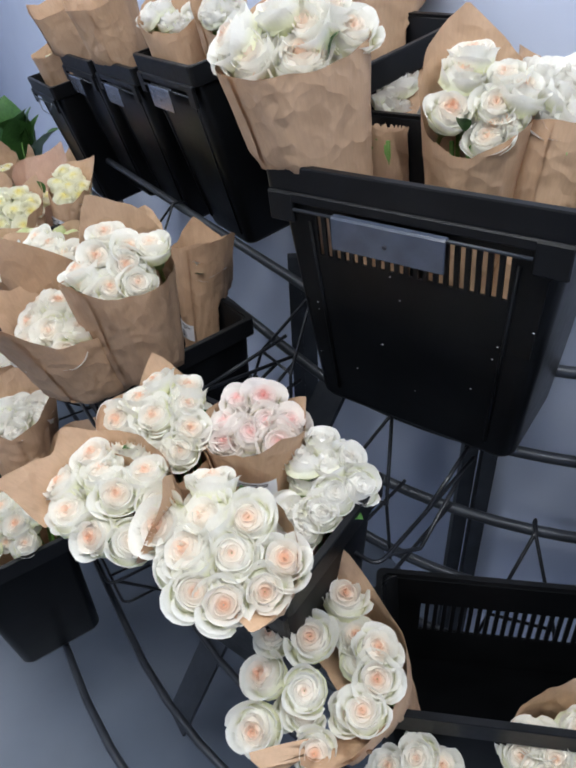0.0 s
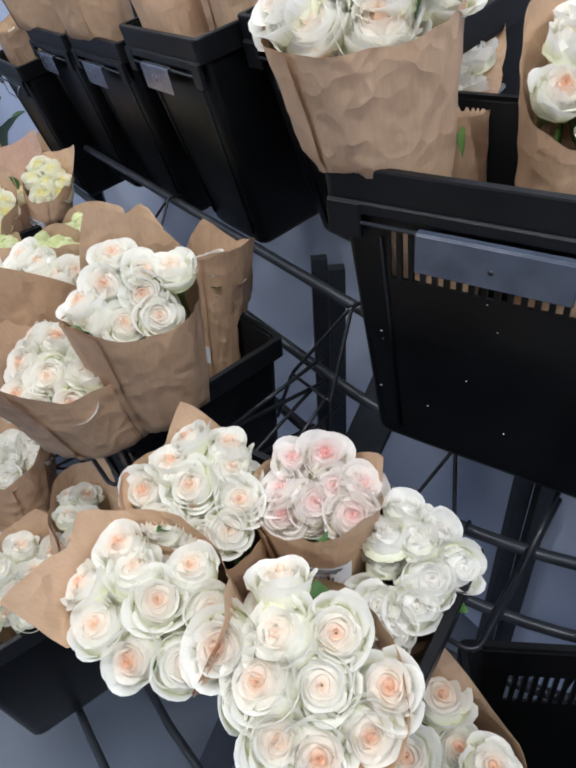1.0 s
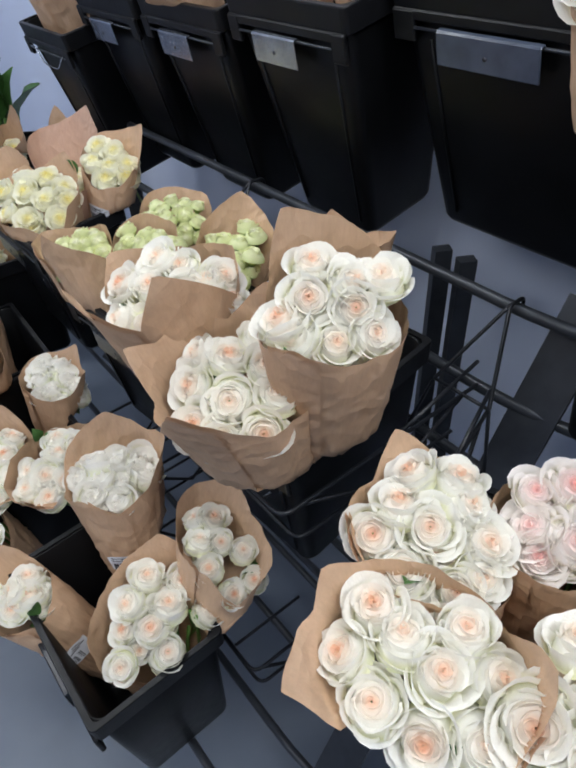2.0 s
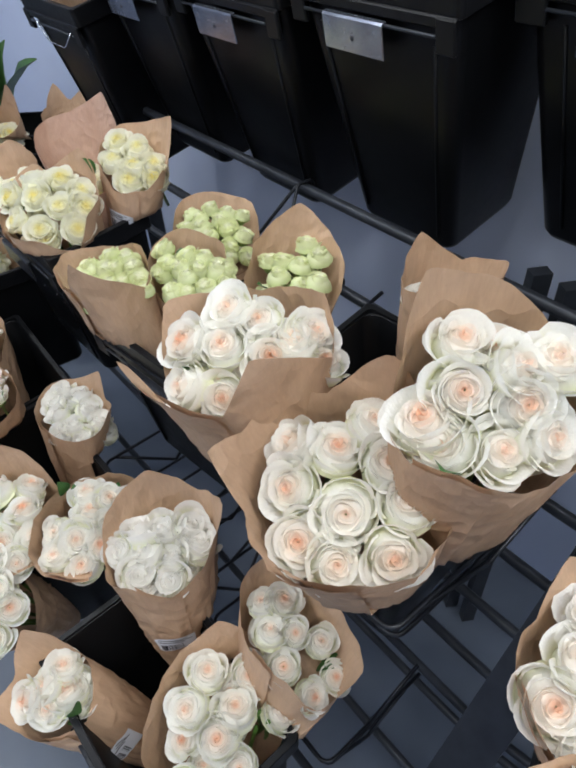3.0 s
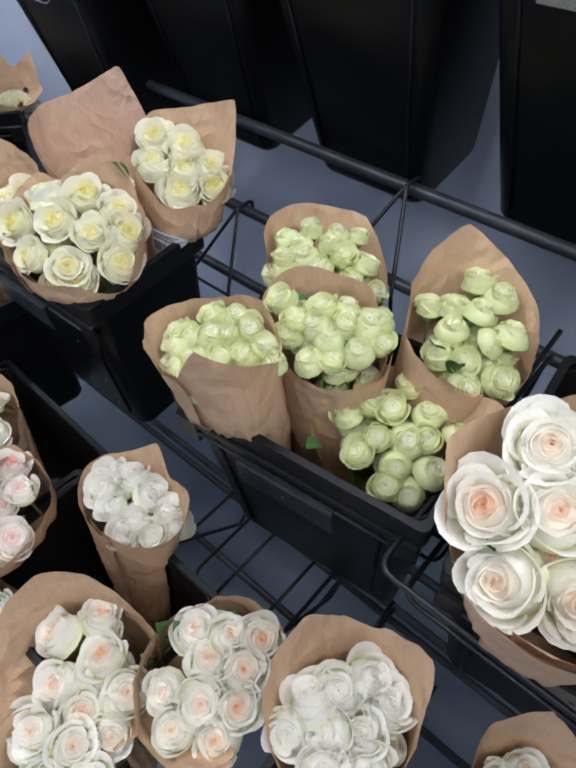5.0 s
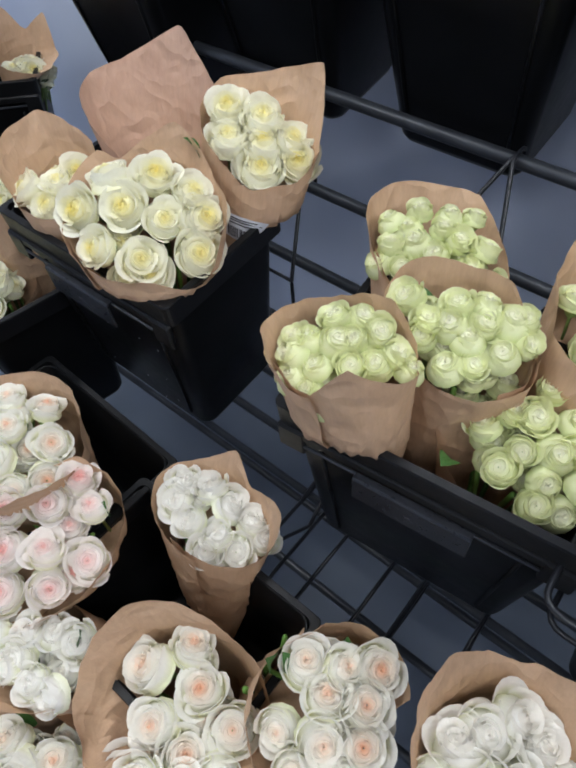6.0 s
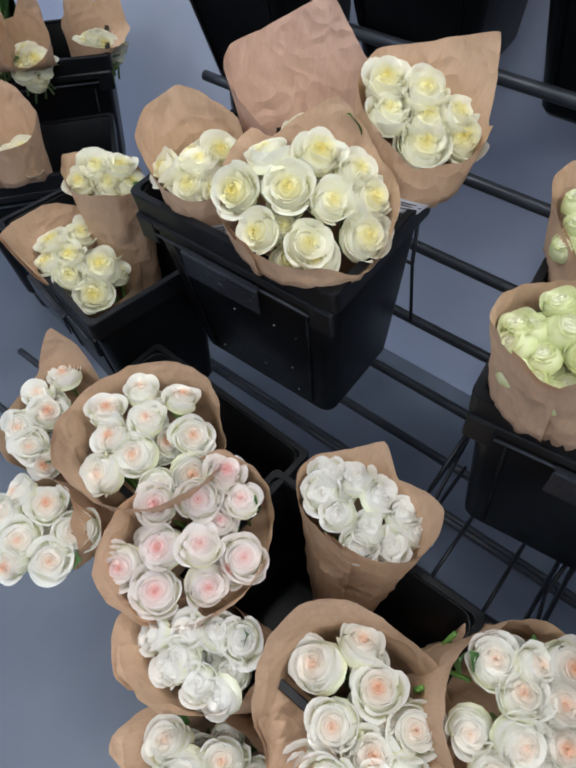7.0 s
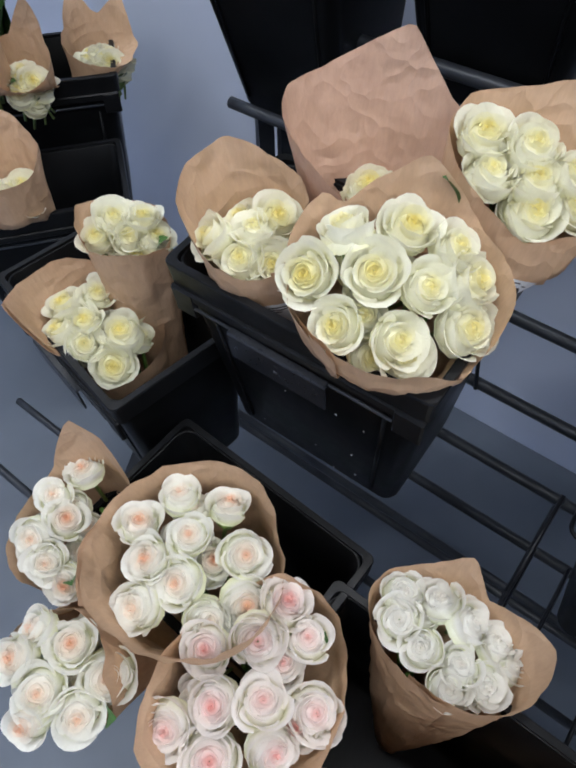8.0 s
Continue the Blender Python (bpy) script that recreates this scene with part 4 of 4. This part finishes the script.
bouquet("low3", (-0.602, 1.036, 0.773), (-0.600, 1.000, 0.440), (0.067, 0.076), "pale", [(-0.040, -0.008, 0.015), (-0.021, 0.013, 0.015), (-0.002, 0.048, 0.009), (-0.037, -0.048, 0.003), (-0.008, -0.025, 0.004), (0.018, 0.001, 0.000), (0.024, 0.043, -0.001), (0.040, -0.017, -0.015), (0.009, -0.045, -0.009)], seed=26, stickers=[(325, 0.6)], cant=(-0.34, 0.15), rim=[(27, 0.01), (60, 0.066), (114, 0.042), (156, 0.078), (207, 0.05), (219, 0.036), (250, 0.0), (300, 0.03), (336, -0.015)])
bouquet("low2", (-0.726, 1.138, 0.717), (-0.792, 1.265, 0.356), (0.078, 0.093), "white", [(-0.050, 0.021, -0.008), (-0.017, 0.043, 0.006), (0.013, 0.066, 0.010), (-0.015, 0.009, 0.005), (0.021, 0.028, 0.013), (0.011, -0.028, 0.003), (0.043, -0.003, 0.012), (0.009, -0.066, -0.013), (0.050, -0.041, 0.001)], seed=27, leaves=4, cant=(0.21, 0.18), rim=[(72, 0.015), (174, -0.015), (252, -0.009), (300, 0.03), (354, 0.006)])
bouquet("low2", (-0.884, 1.192, 0.670), (-0.857, 1.239, 0.352), (0.101, 0.098), "white", [(-0.071, 0.015, -0.001), (-0.044, 0.068, -0.005), (-0.002, 0.039, 0.005), (-0.019, -0.020, 0.007), (0.052, 0.032, -0.003), (0.029, -0.018, 0.004), (-0.007, -0.068, -0.003), (0.071, -0.011, -0.007)], seed=28, rose=0.0373, cant=(-0.02, -0.02), rim=[(51, 0.003), (69, 0.018), (102, 0.009), (129, 0.042), (156, 0.066), (283, -0.011)])
bouquet("", (-0.914, 1.083, 0.653), (-0.870, 1.180, 0.360), (0.102, 0.067), "white", [(-0.074, 0.019, 0.005), (-0.029, 0.040, 0.003), (-0.022, -0.007, 0.014), (0.017, 0.028, 0.000), (0.050, 0.030, -0.013), (0.028, -0.030, 0.007), (0.074, -0.012, -0.015), (-0.012, -0.040, 0.015)], seed=29, cant=(-0.17, -0.18), rim=[(3, -0.072), (94, -0.023), (186, 0.015), (258, 0.002), (330, 0.063), (342, -0.027)])
bouquet("low1", (-0.999, 1.434, 0.724), (-0.972, 1.520, 0.352), (0.088, 0.110), "blush", [(-0.025, 0.083, -0.003), (-0.025, 0.035, 0.009), (0.014, 0.069, -0.003), (-0.061, -0.003, 0.008), (-0.022, -0.037, 0.006), (0.014, -0.004, 0.007), (0.061, 0.019, -0.009), (-0.045, -0.083, -0.005), (0.006, -0.076, -0.008), (0.050, -0.033, -0.007)], seed=30, rose=0.0337, cant=(-0.1, 0.03), rim=[(63, -0.02), (114, 0.009), (147, -0.01), (200, 0.02), (243, 0.033), (294, -0.012), (333, 0.015)])
bouquet("low1", (-1.023, 1.571, 0.750), (-0.997, 1.591, 0.353), (0.098, 0.098), "white", [(-0.058, 0.046, 0.012), (-0.008, 0.072, 0.005), (-0.016, 0.017, 0.015), (0.042, 0.039, -0.001), (-0.036, -0.029, 0.012), (-0.072, -0.005, 0.012), (0.006, -0.028, 0.008), (-0.016, -0.072, -0.003), (0.053, -0.036, -0.011), (0.072, 0.002, -0.015)], seed=31, rose=0.0324, cant=(-0.18, 0.05), rim=[(27, -0.012), (60, 0.009), (87, 0.03), (117, 0.03), (159, 0.027), (237, 0.04), (267, 0.024), (310, 0.03), (340, 0.06)])
bouquet("", (-1.033, 1.321, 0.680), (-0.900, 1.300, 0.360), (0.074, 0.061), "pale", [(-0.050, -0.017, 0.017), (-0.015, 0.012, 0.009), (0.011, 0.030, -0.002), (0.037, 0.036, -0.017), (-0.005, -0.019, 0.009), (-0.013, -0.036, 0.010), (0.026, -0.027, -0.003), (0.050, -0.027, -0.016)], seed=32, rose=0.0312, cant=(-0.34, -0.09), rim=[(60, -0.03), (135, -0.02), (192, 0.048), (240, 0.05), (291, 0.03), (320, -0.006), (345, -0.03)])
bouquet("", (-1.058, 1.215, 0.591), (-0.930, 1.250, 0.360), (0.080, 0.050), "white", [(-0.053, -0.002, 0.017), (0.014, 0.018, 0.001), (-0.013, -0.018, 0.017), (0.024, -0.012, 0.006), (0.053, 0.018, -0.017)], seed=33, tips=[(150, 0.05, 40)], cant=(-0.22, -0.33))
bouquet("low1", (-1.145, 1.679, 0.716), (-1.067, 1.685, 0.352), (0.061, 0.081), "white", [(-0.036, 0.056, 0.007), (-0.036, 0.011, 0.016), (-0.004, -0.000, 0.009), (-0.022, -0.040, 0.011), (0.007, -0.051, -0.000), (0.036, -0.056, -0.016)], seed=34, stickers=[(5, 0.8)], rose=0.0312, cant=(-0.41, -0.05), rim=[(21, -0.03), (70, 0.0), (117, 0.085), (150, 0.02), (190, 0.013), (252, 0.012), (297, -0.03)])
bouquet("low1", (-1.195, 1.519, 0.700), (-1.024, 1.610, 0.352), (0.073, 0.067), "white", [(-0.046, 0.030, 0.007), (-0.004, 0.040, -0.003), (0.045, 0.032, -0.018), (0.046, -0.008, -0.002), (0.002, -0.009, 0.015), (0.010, -0.040, 0.018), (-0.043, -0.001, 0.018)], seed=35, rose=0.0337, cant=(-0.25, -0.29), rim=[(0, -0.02), (40, 0.02), (84, -0.01), (138, -0.01), (229, 0.0), (321, 0.0)])
bouquet("low3", (-0.443, 0.895, 0.733), (-0.531, 0.862, 0.358), (0.084, 0.050), "white", [(-0.026, -0.019, 0.012), (-0.045, 0.018, 0.024), (0.022, 0.028, 0.009), (0.016, -0.028, -0.004), (0.060, -0.013, -0.024), (0.062, 0.023, -0.014), (-0.062, -0.006, 0.019), (-0.004, 0.005, 0.014)], seed=36, rose=0.0276, leaves=3, cant=(-0.33, 0.25), rim=[(12, 0.05), (90, 0.051), (138, 0.087), (189, 0.042), (213, 0.009), (312, 0.018), (350, -0.03)])
bouquet("low3", (-0.548, 0.833, 0.684), (-0.552, 0.853, 0.356), (0.080, 0.099), "white", [(-0.053, 0.023, 0.018), (-0.034, -0.022, 0.014), (0.002, 0.026, 0.009), (-0.017, 0.063, 0.008), (0.015, -0.011, 0.004), (0.038, 0.072, -0.014), (0.027, -0.072, -0.018), (0.053, -0.009, -0.014)], seed=37, rose=0.0337, cant=(-0.33, 0.04), rim=[(33, -0.066), (141, 0.057), (222, 0.003), (294, -0.024), (318, -0.042)])
bouquet("", (-0.774, 0.917, 0.657), (-0.630, 0.900, 0.360), (0.050, 0.056), "white", [(-0.014, 0.029, -0.001), (-0.009, -0.003, 0.005), (0.014, 0.012, -0.010), (0.014, -0.016, -0.004), (-0.013, -0.029, 0.010)], seed=38, tips=[(100, 0.06, 50), (200, 0.05, 40)], stickers=[(345, 0.6)], cant=(-0.36, -0.19))
# top tier
bouquet("b1", (-0.004, 0.839, 1.458), (0.085, 0.900, 1.000), (0.081, 0.094), "white", [(-0.043, -0.056, 0.006), (-0.015, -0.051, -0.009), (0.017, 0.011, 0.002), (0.043, 0.056, -0.015), (0.018, 0.048, 0.012), (-0.015, -0.004, 0.022), (0.028, -0.010, -0.022)], seed=39, rose=0.043, leaves=3, cant=(-0.45, 0.36), rim=[(54, -0.021), (145, 0.037), (237, -0.012), (303, -0.018), (345, -0.024)])
bouquet("b1", (0.223, 0.840, 1.378), (0.234, 0.852, 1.000), (0.066, 0.065), "white", [(-0.027, -0.003, 0.024), (0.012, 0.027, 0.018), (-0.011, -0.035, -0.012), (0.036, -0.018, -0.040), (0.025, 0.002, -0.007), (-0.036, 0.020, 0.040), (0.034, 0.035, 0.005)], seed=40, rose=0.0373, cant=(-0.45, 0.45), rim=[(40, -0.015), (102, 0.039), (150, 0.096), (201, 0.045), (222, 0.012), (255, -0.036), (309, -0.057), (339, -0.036)])
bouquet("b1", (0.333, 0.844, 1.375), (0.288, 0.819, 1.000), (0.064, 0.052), "pale", [(0.001, -0.008, 0.003), (-0.031, -0.011, 0.019), (-0.000, 0.019, 0.028), (0.031, 0.004, -0.010), (0.020, -0.019, -0.028)], seed=41, rose=0.0408, cant=(-0.45, 0.45), rim=[(81, 0.008), (207, 0.051), (219, -0.024), (273, -0.024), (315, -0.024)])
bouquet("b1", (0.140, 0.994, 1.358), (0.142, 0.929, 1.000), (0.050, 0.050), "pale", [(-0.009, -0.011, 0.006), (0.004, 0.011, 0.011), (0.009, -0.007, -0.011)], seed=43, tips=[(40, 0.06, 30)], cant=(-0.34, 0.32))
bouquet("top3", (-0.240, 1.483, 1.440), (-0.152, 1.509, 1.021), (0.053, 0.069), "pale", [(-0.026, -0.041, 0.011), (0.004, -0.016, -0.002), (0.023, 0.003, -0.018), (-0.013, -0.011, 0.018), (0.026, 0.041, -0.009)], seed=42, tips=[(20, 0.03, 40)], front=0, cant=(-0.45, 0.07))
bouquet("top3", (-0.135, 1.398, 1.465), (-0.072, 1.456, 1.028), (0.050, 0.050), "pale", [(-0.008, -0.016, -0.007), (0.010, 0.016, -0.010), (-0.010, 0.012, 0.010)], seed=45, cant=(-0.39, 0.15))
bouquet("top2", (-0.420, 1.680, 1.420), (-0.326, 1.730, 0.983), (0.085, 0.070), "pale", 6, seed=48, front=0.1, back=0.16)
bouquet("top1", (-0.618, 2.000, 1.400), (-0.517, 2.032, 0.973), (0.080, 0.070), "pale", 6, seed=49, front=0.08, back=0.16)
bouquet("top0", (-0.737, 2.200, 1.290), (-0.658, 2.236, 0.890), (0.060, 0.060), "cream", 5, seed=50, front=0.06, back=0.1)
bouquet("top4", (0.160, 1.250, 1.470), (0.162, 1.247, 1.050), (0.090, 0.070), "blush", 6, seed=51, tips=[(60, 0.06, 60)], front=0.1, back=0.15)


# ---- by the far wall ----
def plant(x, y, z0, seed, label):
    """Broad dark leaves on arching stalks in a low pot."""
    rnd = random.Random(seed)
    e = thing("leafy_plant", pose(x, y, 0), label, "plant")
    rings = [[(r * math.cos(k * 0.5236), r * math.sin(k * 0.5236), z) for k in range(12)] for r, z in ((0.10, 0.0), (0.14, 0.28), (0.145, 0.30), (0.13, 0.30), (0.12, 0.26))]
    v, f = loft(rings, True, True)
    part("pot", mesh_from("pot", v, f, RIMPLASTIC), e)
    for k in range(16):
        a = k * 2.4 + rnd.uniform(-0.3, 0.3)
        h = z0 + rnd.uniform(-0.16, 0.16)
        out = rnd.uniform(0.03, 0.15)
        tip = Vector((out * math.cos(a), out * math.sin(a), h))
        v, f = sweep([(0.02 * math.cos(a), 0.02 * math.sin(a), 0.27), tuple(tip * 0.5 + Vector((0, 0, 0.15))), tuple(tip)], 0.004, 5)
        stalk = part("stalk", mesh_from("stalk", v, f, STEM), e)
        s = rnd.uniform(0.16, 0.24)
        part("leaf", LEAVES[k % 3], stalk, m=Matrix.Translation(tip - Vector((0, 0, s * 0.4))) @ pose(0, 0, 0, rnd.uniform(45, 85), 0, math.degrees(a) - 90 + rnd.uniform(-30, 30)) @ Matrix.Diagonal((s * 1.5, s, s, 1)))
    return e


plant(-1.22, 2.78, 0.80, 5, "dark green leafy plant in a black pot by the wall")


def wall_note(s, z, w, h):
    p, a = plan(s, -0.305)
    e = thing("paper_notice", pose(p.x, p.y, z, 0, 0, a + 90), "white paper notice stuck on the pale wall", "notice")
    v, f = box(0, 0, 0, w, 0.002, h, 0.0008)
    part("sheet", mesh_from("sheet", v, f, STICKER, False), e)
    v, f = joined([box(-w * 0.05 * (k % 3), -0.0018, h * (0.32 - 0.11 * k), w * (0.75 - 0.1 * (k % 3)), 0.001, h * 0.025, 0.0003) for k in range(6)])
    part("print", mesh_from("print", v, f, HOLDER, False), e)


wall_note(1.95, 1.2, 0.15, 0.21)


BRIGHT = plain("bright_steel", (0.45, 0.46, 0.48), (0.6, 0.61, 0.63), 40, 0.25, 1.0)


def bail(key):
    """A thin steel wire handle on the front of a bucket."""
    W, D, H, taper = STANDS[key][1]
    y = -D / 2 - 0.006
    v, f = sweep(rounded_path([(-W * 0.36, y, H - 0.045), (-W * 0.2, y - 0.004, H - 0.045), (-W * 0.05, y - 0.012, H - 0.075), (W * 0.25, y - 0.012, H - 0.075), (W * 0.36, y, H - 0.045)], 0.012), 0.0016, 6)
    part("wire_handle", mesh_from("wire_handle", v, f, BRIGHT), BUCKETS[key], "thin bright steel wire handle")


bail("top0")


def dust(key, n, seed):
    """Pale chips stuck to the front of a bucket."""
    rnd = random.Random(seed)
    m, (W, D, H, taper) = STANDS[key]
    e = thing("dust_speck", m, "tiny pale specks stuck on black plastic", "specks", kind="stuff")
    pieces = []
    for k in range(n):
        z = rnd.uniform(0.02, H * 0.7)
        g = 1 - (1 - taper) * (1 - z / H)
        pieces.append(box(rnd.uniform(-0.45, 0.45) * W * g, -D / 2 * g + 0.0052, z, rnd.uniform(0.0008, 0.0026), 0.001, rnd.uniform(0.0006, 0.0014), 0.0002))
    v, f = joined(pieces)
    part("speck", mesh_from("speck", v, f, STICKER, False), e)


dust("b1", 14, 3)
dust("low3", 10, 4)
dust("yellow", 8, 6)
